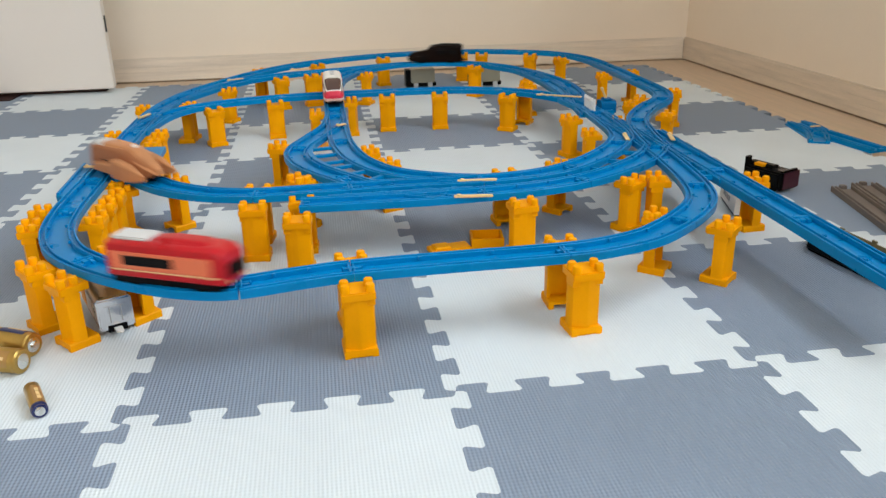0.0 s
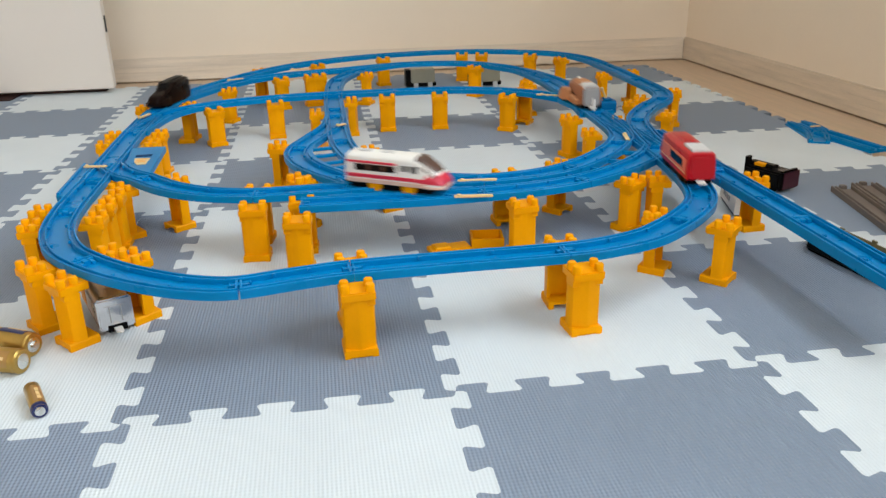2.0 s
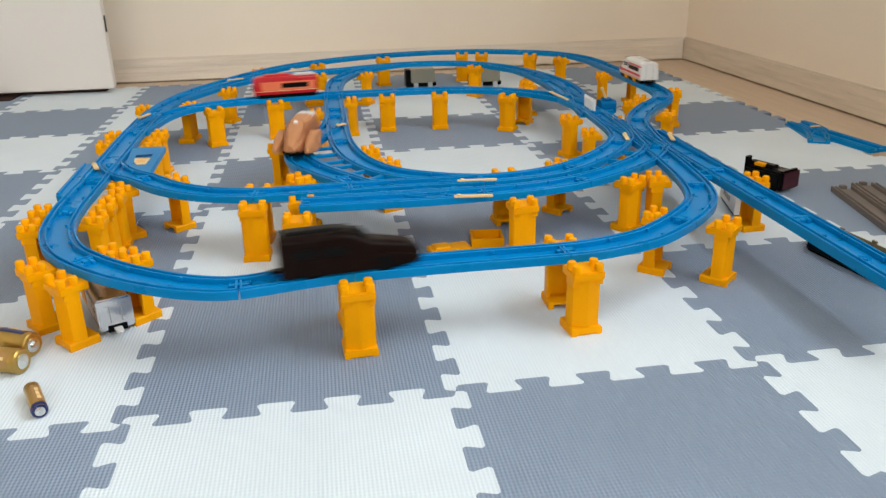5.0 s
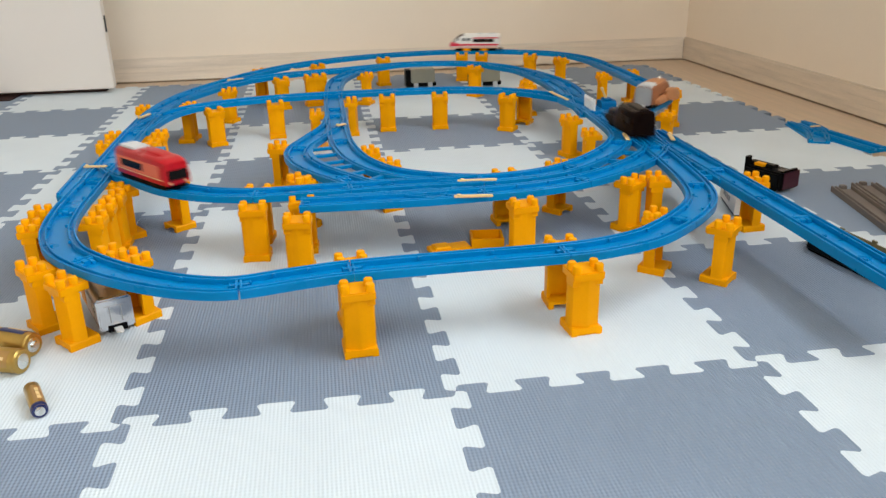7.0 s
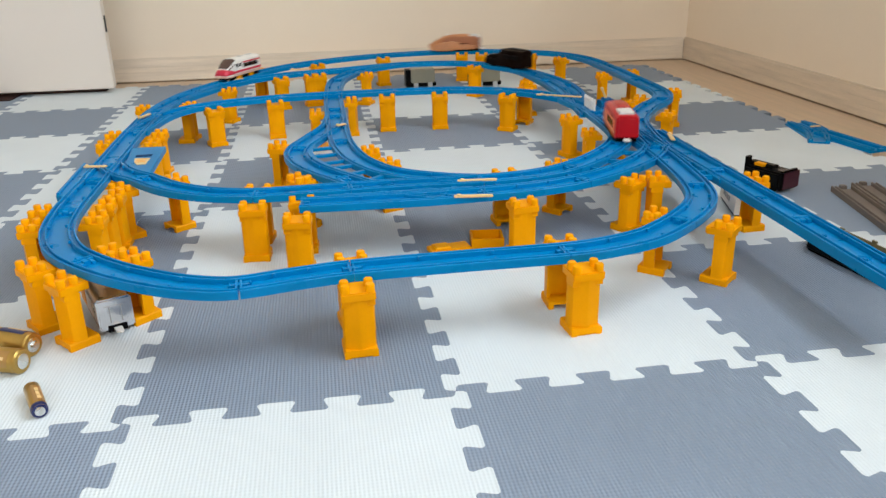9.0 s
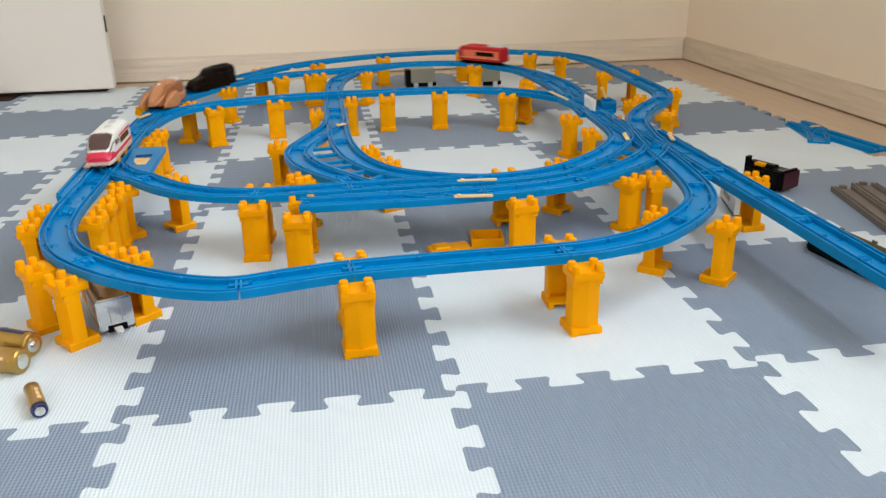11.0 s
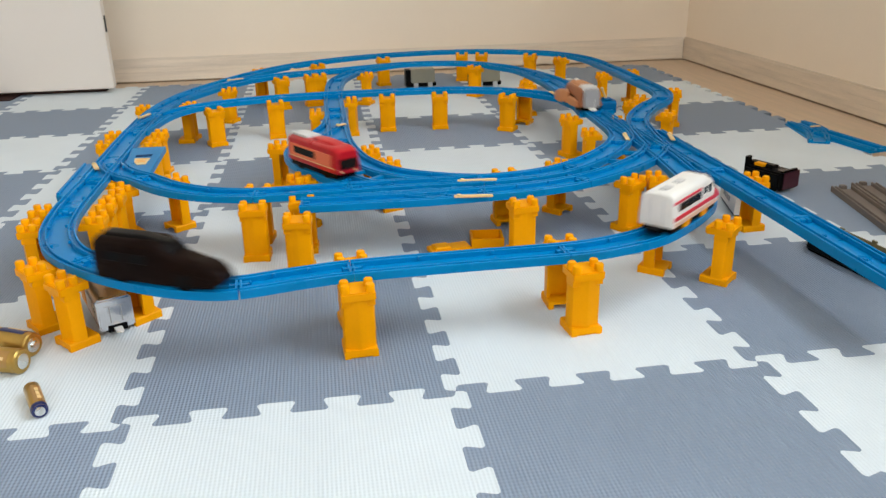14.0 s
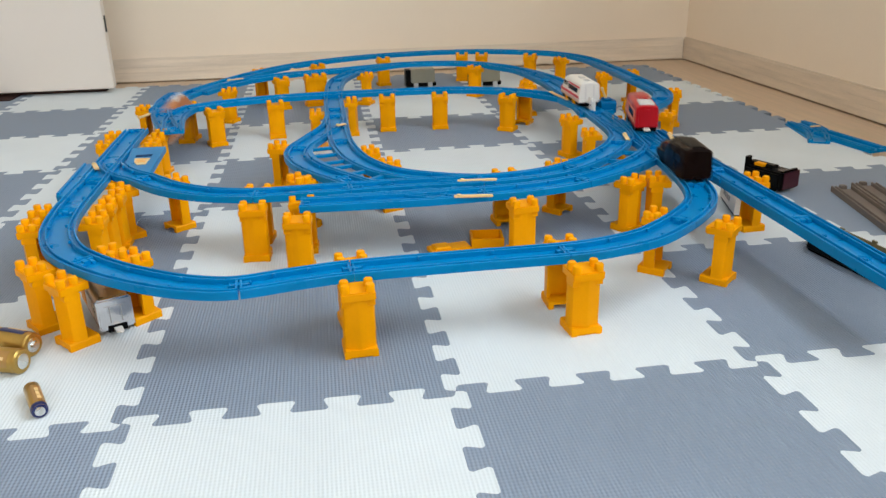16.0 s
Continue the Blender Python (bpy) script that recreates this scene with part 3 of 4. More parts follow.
def black_train():
    ob = thing("toy_train", "glossy black toy locomotive with a sloping streamlined nose", "toy train")
    part("body", loft([(-.066, .0185, .0175, .004, .036, .0425, .002), (-.063, .0195, .0185, .003, .038, .0445, .002), (.002, .0195, .0185, .003, .038, .0450, .002),
                       (.014, .0190, .0165, .003, .033, .0395, .002), (.024, .0178, .0150, .003, .027, .0325, .002), (.046, .0168, .0135, .003, .023, .0282, .002), (.060, .0165, .0132, .004, .021, .0262, .002), (.069, .0150, .0115, .005, .0175, .0222, .002), (.074, .0112, .0080, .008, .0135, .0165, .002)]), BLACKBROWN, ob)
    side_panels(ob, "side_window", [(-.052, -.030), (-.024, -.002)], .0191, .0225, .0320, BLACK, "black side window")
    part("roof_ridge", loft([(-.060, .0095, .0085, .0430, .0450, .0470, .001), (-.012, .0095, .0085, .0430, .0455, .0478, .001), (.016, .0075, .0060, .0400, .0415, .0430, .001)]), BLACK, ob)
    part("windscreen", loft([(.014, .0120, .0105, .0395, .0405, .0432, .001), (.023, .0110, .0095, .0320, .0335, .0352, .001)]), GLASS, ob, "dark windscreen")
    part("headlamp", turned([(.0030, 0), (.0034, .003), (.0022, .0042)], Matrix.Translation((.0655, 0, .0175)) @ Matrix.Rotation(radians(65), 4, "Y"), 14), TAUPE, ob, "dull grey headlamp")
    for s in (-1, 1):
        part("running_board", loft([(.016, .0030, .0026, .006, .0150, .0200, .001), (.048, .0030, .0026, .006, .0135, .0175, .001), (.068, .0018, .0015, .007, .0110, .0140, .001)]), BLACKBROWN, ob).location = (0, s * .0155, 0)
    part("underframe", box(-.058, .056, -.0140, .0140, .0015, .0060, bevel=.001), BLACK, ob)
    part("coupling", box(-.076, -.064, -.0045, .0045, .0040, .0070, bevel=.001), BLACK, ob)
    for x in (-.036, .036):
        axle(ob, x, BLACK)
    resize(ob, 1.03, 1.04, 1.0)
    return ob


def brown_train():
    ob = thing("toy_train", "tan and russet toy train with a pointed split nose", "toy train")
    part("body", loft([(-.060, .0185, .0165, .008, .034, .0415, .002), (-.050, .0195, .0180, .008, .036, .0430, .002), (.012, .0195, .0180, .008, .036, .0430, .002),
                       (.030, .0190, .0165, .008, .031, .0395, .002), (.048, .0165, .0125, .005, .022, .0300, .002), (.066, .0110, .0080, .009, .014, .0190, .002)]), BROWN, ob)
    part("rear_roof", loft([(-.060, .0150, .0135, .0385, .0410, .0450, .001), (-.034, .0150, .0135, .0405, .0425, .0462, .001)]), LIGHTGREY, ob, "pale grey rear roof")
    part("roof", loft([(-.0335, .0150, .0135, .0405, .0425, .0465, .001), (.014, .0135, .0120, .0410, .0425, .0458, .001)]), TAN, ob, "tan roof")
    for s in (-1, 1):
        part("panel_groove", box(-.030, .004, *sorted((s * .0188, s * .0199)), .0215, .0228), BLACK, ob, "dark panel groove")
    for s in (-1, 1):
        bm = loft([(-.050, .0045, .0040, .007, .012, .0160, .001), (-.030, .0062, .0055, .006, .014, .0195, .001), (.020, .0062, .0055, .006, .013, .0185, .001), (.046, .0030, .0025, .007, .010, .0135, .001)])
        bmesh.ops.translate(bm, verts=bm.verts, vec=(0, s * .0205, 0))
        part("side_skirt", bm, TAN, ob, "tan bulging side skirt")
        bm = loft([(-.006, .0030, .0020, .010, .020, .0260, .001), (.012, .0105, .0085, .005, .022, .0300, .001), (.040, .0105, .0075, .004, .019, .0255, .001), (.058, .0060, .0040, .005, .014, .0190, .001), (.072, .0022, .0015, .008, .011, .0135, .001)])
        bmesh.ops.translate(bm, verts=bm.verts, vec=(0, s * .0240, 0))
        part("nose_fin", bm, TAN, ob, "tan pointed nose fin")
    part("nose_cap", loft([(.010, .0120, .0100, .0400, .0415, .0455, .001), (.030, .0160, .0130, .0300, .0340, .0430, .001), (.052, .0135, .0100, .0180, .0240, .0325, .001), (.074, .0070, .0050, .0110, .0145, .0195, .001)]), TAN, ob, "tan nose cap")
    part("headlamp", turned([(.0035, 0), (.0040, .002), (.0020, .0040)], Matrix.Translation((.022, 0, .0435)), 14), WHITE, ob, "white roof lamp")
    part("rear_plate", box(-.066, -.058, -.0155, .0155, .006, .0400, bevel=.003), GREY, ob, "grey rear end")
    # Black underside, widened so that its colour gives the shade under the body.
    part("underframe", box(-.060, .050, -.0172, .0172, .0008, .0095, bevel=.001), BLACK, ob)
    part("coupling", box(-.078, -.064, -.0060, .0060, .0040, .0075, bevel=.001), WHITE, ob, "white coupling hook")
    for x in (-.036, .034):
        axle(ob, x, BLACK)
    resize(ob, 1.06, 1.04, 1.0)
    return ob


TRAINS = {"red": red_train(), "brown": brown_train(), "white": white_train(), "black": black_train()}


# ---------------------------------------------------------------- turnout pieces
def web(name, a, b, span, rungs, z, label, bar=True):
    """The ladder that joins two neighbouring rails: two bars and cross rungs with open slots between."""
    pts = []
    for k in range(span[0], span[1] + 1, 2):
        q = a[k]
        o = b[np.argmin(((b - q) ** 2).sum(1))]
        d = (o - q) / (np.linalg.norm(o - q) + 1e-9)
        lo, hi = q + d * (HALF - 0.001), o - d * (HALF - 0.001)
        if (hi - lo) @ d > 0.002:
            pts.append((lo, hi))
    if len(pts) < 4:
        return None
    mid = (pts[len(pts) // 2][0] + pts[len(pts) // 2][1]) / 2
    ob = thing(name, label, "toy rail", Matrix.Translation((mid[0], mid[1], 0)), "rails of the layout")
    bm = bmesh.new()
    for f0, f1 in (((0.40, 0.60),) if bar else ((0.0, 0.16),)):
        prev = None
        for lo, hi in pts:
            c = [bm.verts.new((*(lo + (hi - lo) * f - mid), z + h)) for f, h in ((f0, -0.006), (f0, 0), (f1, 0), (f1, -0.006))]
            if prev:
                for k in range(4):
                    bm.faces.new((prev[k], prev[(k + 1) % 4], c[(k + 1) % 4], c[k]))
            else:
                bm.faces.new(c)
            prev = c
        bm.faces.new(prev[::-1])
    part("centre_bar", bm, BLUE, ob)
    for r in range(rungs):
        k = min(len(pts) - 1, round((r + 0.5) * (len(pts) - 1) / rungs))
        lo, hi = pts[k]
        d = hi - lo
        bm = bmesh.new()
        m = Matrix.Translation((*((lo + hi) / 2 - mid), z - 0.0008)) @ Matrix.Rotation(math.atan2(d[1], d[0]), 4, "Z")
        n = np.linalg.norm(d) / 2
        add_box(bm, -n, n, -0.0035, 0.0035, -0.005, 0.0, bevel=0.0006, m=m)
        part("rung", bm, BLUE, ob)
    return ob


RING, OUTRING, FRONT, SIDING, LEFTARC, SPUR = (SMOOTH[k] for k in ("ring", "outring", "front", "siding", "leftarc", "spur"))
web("rail_web", OUTRING, RING, (6, 38), 4, RAIL_TOP - 0.0016, "blue plastic ladder strip joining two toy rails")
web("rail_web", OUTRING, RING, (40, 98), 6, RAIL_TOP - 0.0016, "blue plastic ladder strip with open slots joining two toy rails", bar=False)
web("rail_web", LEFTARC, SPUR, (40, 86), 6, RAIL_TOP - 0.0022, "blue plastic ladder strip joining two curved toy rails", bar=False)
web("rail_web", SIDING, FRONT, (12, 50), 6, RAIL_TOP - 0.0022, "blue plastic ladder strip with open slots beside the crossing", bar=False)


# The turnout's unused leg by the left-hand straight, with its yellow sticker.
stub = thing("toy_rail", "blue plastic turnout leg ending in the open", "toy rail", Matrix.Translation((-0.088, 0.63, 0)), "rails of the layout")
part("leg_plate", prism([(-.030, .085), (.024, .083), (.027, -.090), (.004, -.062), (-.021, -.008)], RAIL_TOP - .0105, RAIL_TOP - .0018, bevel=.0008), BLUE, stub)
# No hole is cut: a deep blue patch paints the slot's inner shade.
part("leg_slot", box(-.012, .012, .020, .031, RAIL_TOP - .003, RAIL_TOP - .0010), SLOT_SHADE, stub, "deep blue patch painting the shade inside a slot")
part("sticker", prism([(-.011, .010), (.013, .008), (.012, -.028), (.000, -.030), (-.008, -.012)], RAIL_TOP - .0022, RAIL_TOP - .0010), LEVER, stub, "pale yellow striped sticker")
for k in range(3):
    part("sticker_stripe", box(-.006, .009, .002 - .009 * k, .004 - .009 * k, RAIL_TOP - .0013, RAIL_TOP - .0006), YELLOW, stub, "deeper yellow stripe")
side = thing("toy_rail", "blue plastic wide bed of a toy turnout", "toy rail", Matrix.Translation((-0.152, 0.57, 0)), "rails of the layout")
part("bed_plate", prism([(-.020, .055), (.004, .060), (.004, -.120), (-.016, -.105)], RAIL_TOP - .0105, RAIL_TOP - .0022, bevel=.0008), BLUE, side)
part("bed_lip", prism([(-.0195, .053), (-.0155, .053), (-.0115, -.104), (-.0155, -.104)], RAIL_TOP - .004, RAIL_TOP + .0006, bevel=.0005), BLUE, side)


def lever(x0, y0, x1, y1, wide, label):
    """A point lever: a low cream bar with a knob, lying on the turnout."""
    cx, cy, n = (x0 + x1) / 2, (y0 + y1) / 2, math.hypot(x1 - x0, y1 - y0) / 2
    ob = thing("point_lever", label, "point lever", Matrix.Translation((cx, cy, RAIL_TOP)) @ Matrix.Rotation(math.atan2(y1 - y0, x1 - x0), 4, "Z"), "point levers")
    part("blade", box(-n, n, -wide, wide, -0.0005, 0.0022, bevel=0.0008), LEVER, ob)
    part("knob", turned([(wide * .85, 0.0), (wide * .85, 0.0032), (wide * .6, 0.0038)], Matrix.Translation((-n * .75, 0, 0)), 14), LEVER, ob)
    return ob


LEVERS = []
LEVER_LABEL = "cream-yellow plastic point lever lying on a blue turnout"
for spot in ((.372, .404, .426, .400), (.356, .337, .406, .330), (.690, .615, .680, .572), (.762, .600, .750, .556), (.674, 1.010, .684, .915), (.219, .790, .236, .800),
             (-.150, .945, -.136, .980), (-.153, .612, -.141, .580), (-.022, 1.342, .013, 1.362), (.122, 1.470, .175, 1.466)):
    LEVERS.append(lever(*spot, 0.0036, LEVER_LABEL))
FLIP_LEVERS = (LEVERS[4], LEVERS[7])

# Switch stand with its white fence beside the right-hand straight.
stand = thing("switch_stand", "blue plastic switch box with a white fence and lever", "toy switch", Matrix.Translation((.722, .838, 0)))
part("bracket", box(-.004, .024, -.024, .020, RAIL_TOP - .012, RAIL_TOP - .003, bevel=.001), BLUE, stand)
part("housing", loft([(.001, .0160, .0150, RAIL_TOP - .010, RAIL_TOP + .008, RAIL_TOP + .013, .002), (.030, .0160, .0150, RAIL_TOP - .010, RAIL_TOP + .008, RAIL_TOP + .013, .002)]), BLUE_DEEP, stand)
part("cap", box(.006, .024, -.010, .010, RAIL_TOP + .0115, RAIL_TOP + .017, bevel=.002), BLUE_DEEP, stand)
part("handle", turned([(.0024, 0), (.0020, .018), (.0030, .020), (.0030, .024), (.001, .025)], Matrix.Translation((.014, .0, RAIL_TOP + .015)) @ Matrix.Rotation(radians(-24), 4, "Y"), 12), LEVER, stand, "cream switch handle")
part("fence_rail", box(-.0195, -.0175, -.034, .024, RAIL_TOP + .012, RAIL_TOP + .0145), WHITE, stand, "white fence rail")
for k in range(5):
    part("fence_post", box(-.0205, -.0172, -.033 + .0135 * k, -.0275 + .0135 * k, RAIL_TOP - .003, RAIL_TOP + .021, bevel=.0008), WHITE, stand, "white fence post")


# ---------------------------------------------------------------- loose things on the mats
def lying(x, y, z, heading, roll=0.0):
    """The pose of a turned piece that lies down, its axis pointing to heading (degrees)."""
    return Matrix.Translation((x, y, z)) @ Matrix.Rotation(radians(heading), 4, "Z") @ Matrix.Rotation(radians(90), 4, "Y") @ Matrix.Rotation(radians(roll), 4, "Z")


def battery(x, y, heading, r, length, label, cap, ring_mat, label_mat, roll):
    """A cell lying on the mat; the end that shows is at x, y and faces heading."""
    ob = thing("battery", label, "battery", lying(x, y, r, heading, roll), "loose batteries")
    part("case", turned([(r * .90, -length), (r, -length + .0012), (r, -.0014), (r * .93, 0)], n=28), GOLD, ob)
    part("end_ring", turned([(r * .995 + .0002, -.0052), (r * .995 + .0002, -.0012), (r * .90, .0003)], n=28), ring_mat, ob, "coloured end ring")
    part("terminal", turned([(r * .62, -.001), (r * .62, .0009), (r * .40, .0016), (r * .30, .0016 + cap)], n=24), STEEL, ob, "bare metal end")
    bm = bmesh.new()
    n = 10
    for a0, a1, z0, z1 in ((-40, 40, -length * .80, -length * .16),):
        rows = [[bm.verts.new(((r + h) * math.cos(radians(a0 + (a1 - a0) * k / n)), (r + h) * math.sin(radians(a0 + (a1 - a0) * k / n)), z)) for k in range(n + 1)] for z, h in ((z0, .0003), (z1, .0003), (z1, -.0005), (z0, -.0005))]
        for p, q in zip(rows, rows[1:] + rows[:1]):
            for k in range(n):
                bm.faces.new((p[k], p[k + 1], q[k + 1], q[k]))
    part("printed_label", bm, label_mat, ob, "dark printed label panel")
    for k in range(3):
        b = box(-.0005, .0005, -.0016, .0016, -length * (.62 - .16 * k) - .003, -length * (.62 - .16 * k) + .003)
        bmesh.ops.translate(b, verts=b.verts, vec=(r + .0002, 0, 0))
        part("label_bar", b, LEVER, ob, "pale printing bar")


battery(-.1145, .1470, -28, .0125, .050, "gold and dark C-size battery lying on the mat", .0022, GOLD, NAVY, 155)
battery(-.1140, .1120, -20, .0125, .050, "gold C-size battery with bare steel end lying on the mat", .0, GOLD, GOLDROOF, 235)
battery(-.0725, .0225, -65, .0072, .048, "small gold battery with a navy blue end on the mat", .0, NAVY, GOLDROOF, 160)


def parked_car(x, y, heading, z=0.0):
    return Matrix.Translation((x, y, z)) @ Matrix.Rotation(radians(heading), 4, "Z")


silver = thing("toy_coach", "silver-fronted toy train car with bronze roof parked under the track", "toy train", parked_car(-.0417, .189, -65.5))
part("body", loft([(-.118, .0215, .0205, .008, .044, .0490, .002), (.000, .0220, .0210, .007, .045, .0500, .002)]), GOLDROOF, silver)
part("front", box(-.001, .0070, -.0228, .0228, .0060, .0490, bevel=.0022), SILVER, silver, "shiny silver front")
part("front_panel", box(.0066, .0078, -.0150, .0150, .0165, .0400, bevel=.0005), SILVER, silver, "silver front panel")
part("front_recess", box(.0062, .0080, -.0125, .0125, .0035, .0130, bevel=.0006), BLACK, silver, "black coupling recess")
part("coupling", prism([(.000, -.0055), (.022, -.0048), (.027, 0), (.022, .0048), (.000, .0055)], .0075, .0100, bevel=.0005), WHITE, silver, "white coupling tongue")
for s in (-1, 1):
    for x0, x1, mat, lab in ((-.022, -.005, WHITE, "white side door panel"), (-.072, -.032, WHITE, "white side panel"), (-.112, -.078, YELLOW, "orange side panel")):
        lo, hi = sorted((s * .0210, s * .0228))
        part("side_panel", box(x0, x1, lo, hi, .014, .040, bevel=.0005), mat, silver, lab)
    lo, hi = sorted((s * .0226, s * .0231))
    part("number_bar", box(-.0150, -.0115, lo, hi, .026, .034), BLACK, silver, "dark printed bar")
for y in (-.0075, .0075):
    part("front_seam", box(.0074, .0083, y - .0006, y + .0006, .017, .0395), GREY, silver, "grey door seam")
part("chassis", box(-.112, .000, -.0150, .0150, .002, .0085, bevel=.001), BLACK, silver)
for x in (-.085, -.020):
    axle(silver, x, BLACK)
resize(silver, .80, .80, .84)

loco = thing("toy_chassis", "black toy locomotive chassis with maroon trim lying on the mat", "toy train", parked_car(.910, .532, -66))
part("frame", box(-.044, .040, -.021, .021, .006, .032, bevel=.003), BLACK, loco)
part("spine", loft([(-.042, .010, .009, .028, .034, .038, .001), (.012, .010, .009, .028, .034, .038, .001)]), BLACK, loco)
part("bumper", box(.038, .048, -.022, .022, .004, .036, bevel=.0025), BLACK, loco)
part("trim", box(.0475, .0495, -.020, .0225, .006, .034, bevel=.001), MAROON, loco, "maroon edge trim")
part("side_trim", box(-.042, .038, .0208, .0222, .010, .014), MAROON, loco, "maroon side line")
part("motor_disc", turned([(.0085, 0), (.0085, .002), (.0055, .0028), (.0055, .001)], Matrix.Translation((.030, 0, .0315)), 24), TAUPE, loco, "round motor cover")
part("rear_post", box(-.043, -.036, -.020, -.008, .028, .047, bevel=.001), BLACK, loco)
part("inner_gear", box(-.026, -.004, -.014, -.002, .0335, .0385, bevel=.001), YELLOW, loco, "orange gear block")
for x in (-.026, .024):
    axle(loco, x, BLACK)
resize(loco, .82, .95, 1.0)

van = thing("toy_coach", "white toy car body with dark printing beneath the track", "toy train", parked_car(.812, .440, -105))
part("body", loft([(-.048, .0190, .0180, .004, .026, .0310, .002), (.048, .0190, .0180, .004, .026, .0310, .002)]), WHITE, van)
for k in range(4):
    part("print_bar", box(-.026 + .011 * k, -.019 + .011 * k, -.0196, -.0188, .014, .022), GREY, van, "grey printed bar")
part("skirt", box(-.046, .046, -.0175, .0175, .0, .0045, bevel=.0008), BLACK, van)

dark = thing("toy_car_body", "black toy train body with olive inside lying upside down", "toy train", parked_car(.840, .218, -81.5))
part("roof_shell", loft([(-.052, .0130, .0190, .0, .006, .0062, .002), (-.044, .0200, .0225, .0, .006, .0062, .002), (.074, .0200, .0225, .0, .006, .0062, .002), (.082, .0150, .0190, .0, .006, .0062, .002)]), BLACK, dark)
for s in (-1, 1):
    start = -.074 if s > 0 else -.044
    part("side_wall", prism([(start, s * .0228), (.078, s * .0228), (.078, s * .0210), (start, s * .0210)][::s], .0058, .0270, bevel=.0006), BLACK, dark)
    part("inner_lining", prism([(start + .001, s * .0212), (.077, s * .0212), (.077, s * .0198), (start + .001, s * .0198)][::s], .0064, .0278, bevel=.0004), OLIVE, dark, "olive-coloured inner wall")
    for x, h in ((-.034, .0300), (.020, .0315), (.058, .0295)):
        part("clip", prism([(x - .004, s * .0212), (x + .004, s * .0212), (x + .003, s * .0190), (x - .003, s * .0190)][::s], .0200, h, bevel=.0004), OLIVE, dark, "olive clip tab")
part("end_wall", box(.0750, .0780, -.0205, .0205, .0058, .0240, bevel=.0006), BLACK, dark)
part("end_wall", prism([(-.0445, -.0212), (-.0425, -.0205), (-.0715, .0205), (-.0740, .0205)], .0030, .0240, bevel=.0006), BLACK, dark)
part("inner_bed", box(-.043, .075, -.0196, .0196, .0060, .0072), OLIVE, dark, "olive-coloured inside")
for k in range(2):
    part("print_bar", box(-.010 + .030 * k, .001 + .030 * k, -.0236, -.0226, .010, .0118), LIGHTGREY, dark, "pale printed bar")


def loose_rail(points, mat, name, label, group):
    line = smooth_line(points)
    mid = line[len(line) // 2]
    ob = thing(name, label, "toy rail", Matrix.Translation((mid[0], mid[1], 0)), group)
    part("rail_bed", sweep(line - mid, DEEP), mat, ob)
    for a, b in ((line[0], line[1]), (line[-1], line[-2])):
        d = (a - b) / np.linalg.norm(a - b)
        m = Matrix.Translation((*(a - mid), 0)) @ Matrix.Rotation(math.atan2(d[1], d[0]), 4, "Z")
        bm = bmesh.new()
        add_box(bm, -.001, .008, -.005, .005, .003, .009, bevel=.0008, m=m)
        part("joint_tongue", bm, mat, ob)
    return ob


loose_rail([(1.012, .482), (.990, .377), (.967, .267)], TAUPE, "toy_rail", "grey-brown plastic toy rail lying loose on the mat", "loose rails")
loose_rail([(1.054, .492), (1.032, .387), (1.009, .277)], TAUPE, "toy_rail", "grey-brown plastic toy rail lying beside its twin", "loose rails")
LOOSE_STRAIGHT = [(1.196, .832), (1.206, .760), (1.217, .683)]
LOOSE_TURNOUT = [(1.196, .925), (1.202, .885), (1.197, .845), (1.185, .840), (1.150, .768)]
loose_rail(LOOSE_STRAIGHT, BLUE, "toy_rail", "blue plastic straight toy rail lying loose by the wall", "loose rails")
turnout = thing("toy_turnout", "blue plastic toy turnout lying loose by the wall", "toy rail", Matrix.Translation((*LOOSE_TURNOUT[0], 0)), "loose rails")
local = [(x - LOOSE_TURNOUT[0][0], y - LOOSE_TURNOUT[0][1]) for x, y in LOOSE_TURNOUT]
part("bed_plate", prism([(-.020, .010), (.022, .010), (.022, -.085), (-.012, -.150), (-.052, -.140)], .0, .0028, bevel=.0008), BLUE, turnout)
for name, pair in (("straight_leg", local[:3]), ("curved_leg", [local[0], local[3], local[4]])):
    part(name, sweep(smooth_line(pair), DEEP + (.0004 if name == "curved_leg" else 0)), BLUE, turnout)
part("point_lever", box(-.004, .018, -.060, -.054, .0085, .0112, bevel=.0008), LEVER, turnout, "cream point lever")

# Loose pier pieces on the mat inside the front loop.
tray = thing("pier_block", "hollow yellow plastic pier block lying open on the mat", "toy block", Matrix.Translation((.405, .366, 0)) @ Matrix.Rotation(radians(-6), 4, "Z"), "yellow bridge piers")
part("base", box(-.021, .021, -.018, .018, 0, .003), YELLOW, tray)
for x0, x1, y0, y1 in ((-.022, .022, -.0195, -.0165), (-.022, .022, .0165, .0195), (-.022, -.019, -.0165, .0165), (.019, .022, -.0165, .0165)):
    part("side_wall", box(x0, x1, y0, y1, .0, .0145, bevel=.0006), YELLOW, tray)
flat = thing("pier_block", "flat yellow plastic pier piece lying on the mat", "toy block", Matrix.Translation((.345, .352, 0)) @ Matrix.Rotation(radians(10), 4, "Z"), "yellow bridge piers")
part("slab", box(-.022, .034, -.013, .013, 0, .006, bevel=.001), YELLOW, flat)
part("ridge", prism([(-.016, -.010), (.006, -.010), (.006, .010), (-.016, .010)], .0055, .0095, bevel=.002), YELLOW, flat)


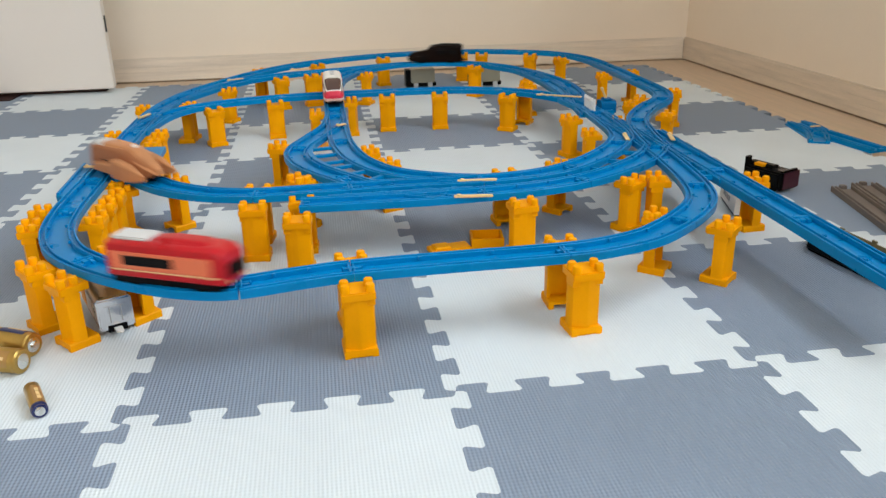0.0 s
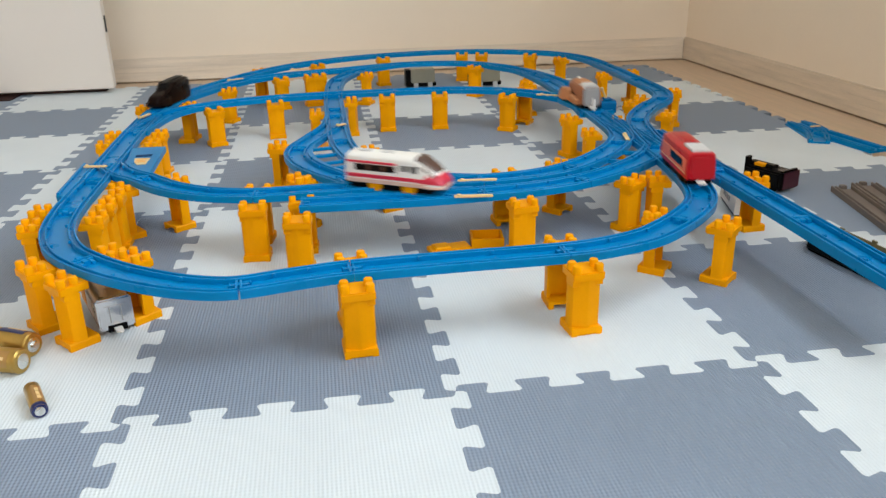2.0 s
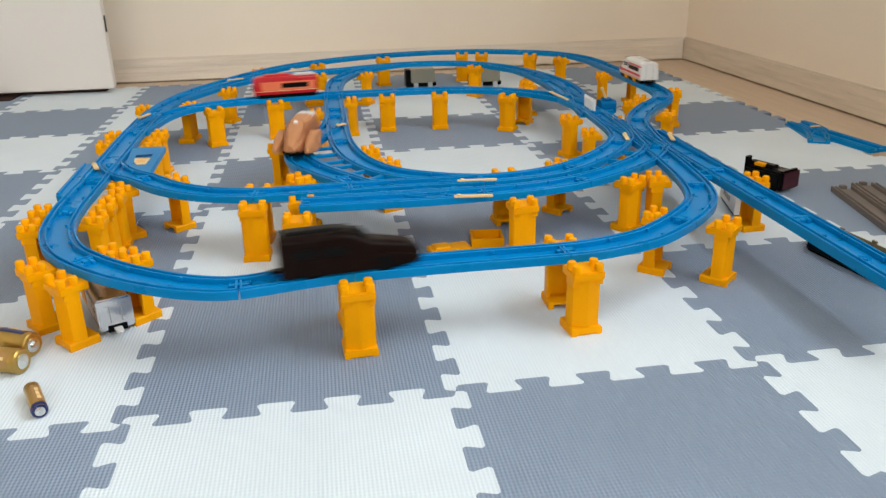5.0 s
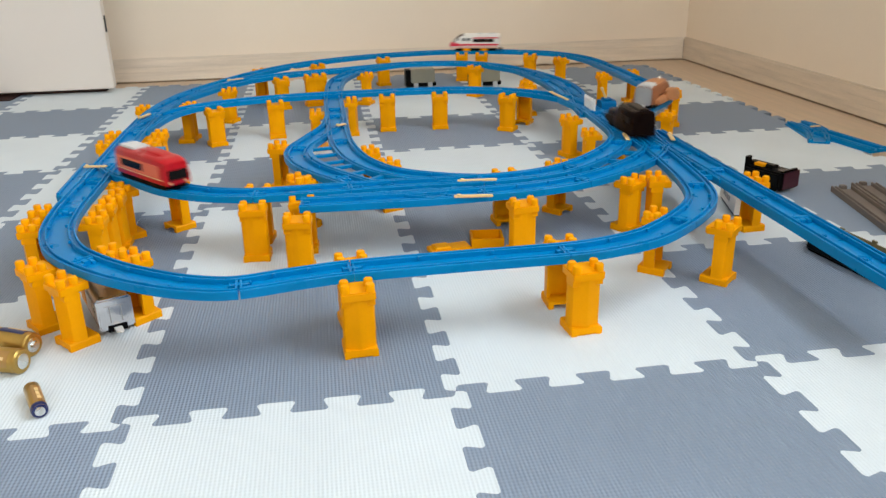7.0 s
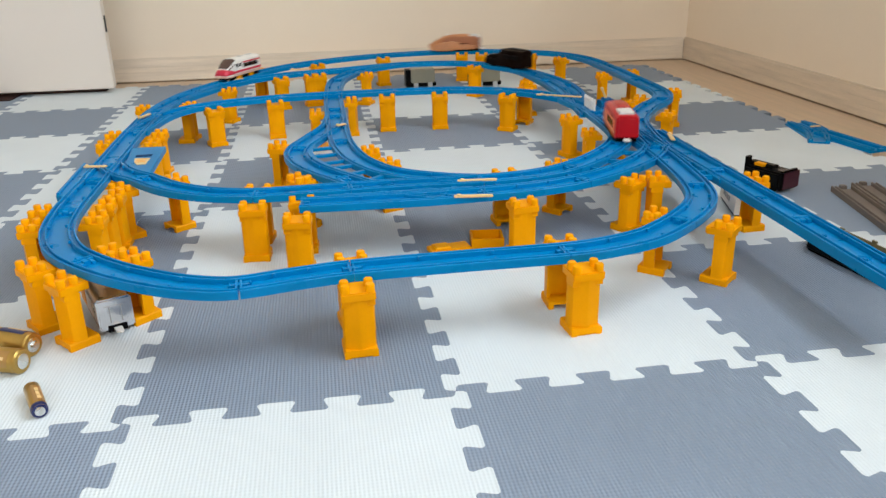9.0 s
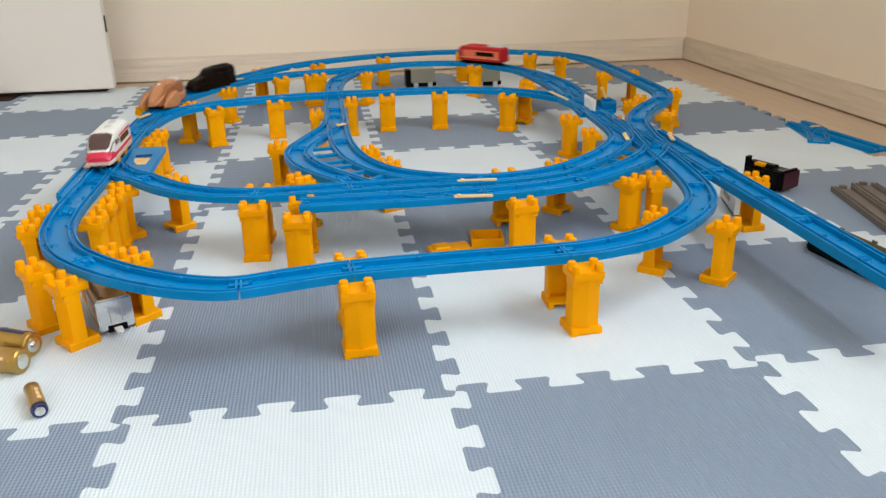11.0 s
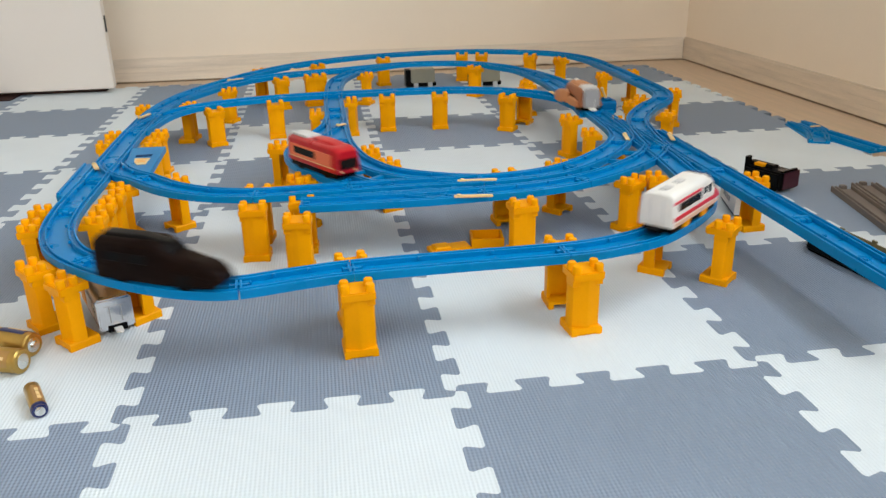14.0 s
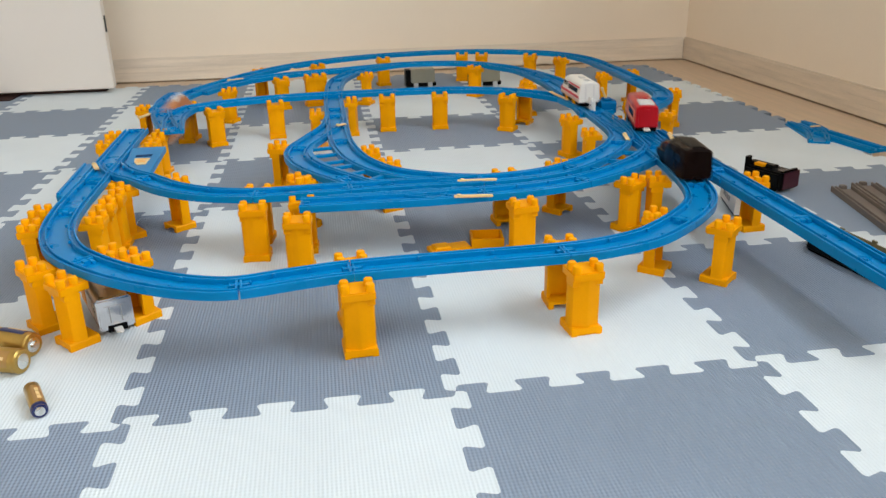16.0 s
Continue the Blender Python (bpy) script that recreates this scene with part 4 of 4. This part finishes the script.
def far_coach(x, y, heading, length, label):
    ob = thing("toy_coach", label, "toy train", parked_car(x, y, heading), "parked coaches")
    part("body", box(-length / 2, length / 2, -.018, .018, .014, .052, bevel=.002), STONE, ob)
    part("chassis", box(-length / 2 - .008, length / 2 + .004, -.015, .015, .004, .0145, bevel=.001), BLACK, ob)
    part("end_wall", box(-length / 2 - .014, -length / 2 - .0005, -.017, .017, .004, .050, bevel=.001), BLACK, ob, "black end")
    for k in (-1, 1):
        part("step", box(k * length * .3 - .006, k * length * .3 + .006, -.020, -.0150, .0, .0140), LIGHTGREY, ob, "pale step")
    return ob


far_coach(.475, 1.590, 2, .066, "grey-beige toy coach with black ends parked on the mat")
far_coach(.650, 1.560, 4, .070, "grey-beige toy coach with black ends parked by a pier")


# ---------------------------------------------------------------- movement
KNOCKED = (("outer", 10), ("innerback", 4), ("midback", 6))


def eased(pairs, t):
    """Distance run at t seconds: a monotone cubic through (seconds, metres)."""
    ts, ss = [a for a, _ in pairs], [b for _, b in pairs]
    v = [(ss[k + 1] - ss[k]) / (ts[k + 1] - ts[k]) for k in range(len(ts) - 1)]
    slope = [v[0]] + [0.0 if a * b <= 0 else 2 * a * b / (a + b) for a, b in zip(v, v[1:])] + [v[-1]]
    k = max(0, min(len(v) - 1, sum(1 for a in ts if a <= t) - 1))
    h = ts[k + 1] - ts[k]
    u = (t - ts[k]) / h
    return ((1 + 2 * u) * (1 - u) ** 2 * ss[k] + u * (1 - u) ** 2 * h * slope[k] + u * u * (3 - 2 * u) * ss[k + 1] + u * u * (u - 1) * h * slope[k + 1])


def motions():
    for name, train in TRAINS.items():
        line = route_line(name)
        run = np.concatenate([[0], np.cumsum(np.linalg.norm(np.diff(line, axis=0), axis=1))])

        def at(s):
            return np.array((np.interp(s, run, line[:, 0]), np.interp(s, run, line[:, 1])))

        rows = []
        for k in range(161):
            t = k / 10
            s = eased(WHEN[name], t)
            fore, aft = at(s + 0.036), at(s - 0.036)
            c, d = (fore + aft) / 2, fore - aft
            if name == "brown" and t > 15.65:
                break
            rows.append((t, Matrix.Translation((c[0], c[1], RAIL_TOP - 0.0005)) @ Matrix.Rotation(math.atan2(d[1], d[0]), 4, "Z")))
        if name == "brown":
            # It jumps the rails at the last bend and drops behind the turnout.
            rows += [(15.7, pose(-.066, 1.090, .084, 4, -3, 226)), (15.8, pose(-.100, 1.035, .088, 12, 4, 238)),
                     (15.9, pose(-.116, 1.000, .070, 22, 18, 246)), (16.0, pose(-.096, 1.035, .036, 26, 22, 250))]
        walk(train, rows)
    # The derailed train pushes the left-hand turnout off its joint.
    hinge = Matrix.Translation((-.100, 1.050, RAIL_TOP))
    for key in KNOCKED:
        ob = LAST_RAIL[key]
        rest = ob.matrix_basis.copy()
        walk(ob, [(t, hinge @ pose(0, 0, 0, 0, 0, turn) @ hinge.inverted() @ rest) for t, turn in ((0.0, 0), (15.87, 0), (15.93, 12), (15.97, 16), (16.0, 16))])
    # Two point levers flip under the passing trains.
    for knob, turn, flips in ((FLIP_LEVERS[0], 52.0, ((0.0, 1), (2.1, 1), (2.3, 0), (8.0, 0), (8.2, 1), (10.0, 1), (10.4, 0), (16.0, 0))),
                                    (FLIP_LEVERS[1], 60.0, ((0.0, 1), (3.5, 1), (3.7, 0), (5.6, 0), (5.9, 1), (12.1, 1), (12.3, 0), (16.0, 0)))):
        rest = knob.matrix_basis.copy()
        walk(knob, [(t, rest @ pose(0, 0, 0, 0, 0, turn * on)) for t, on in flips])


motions()
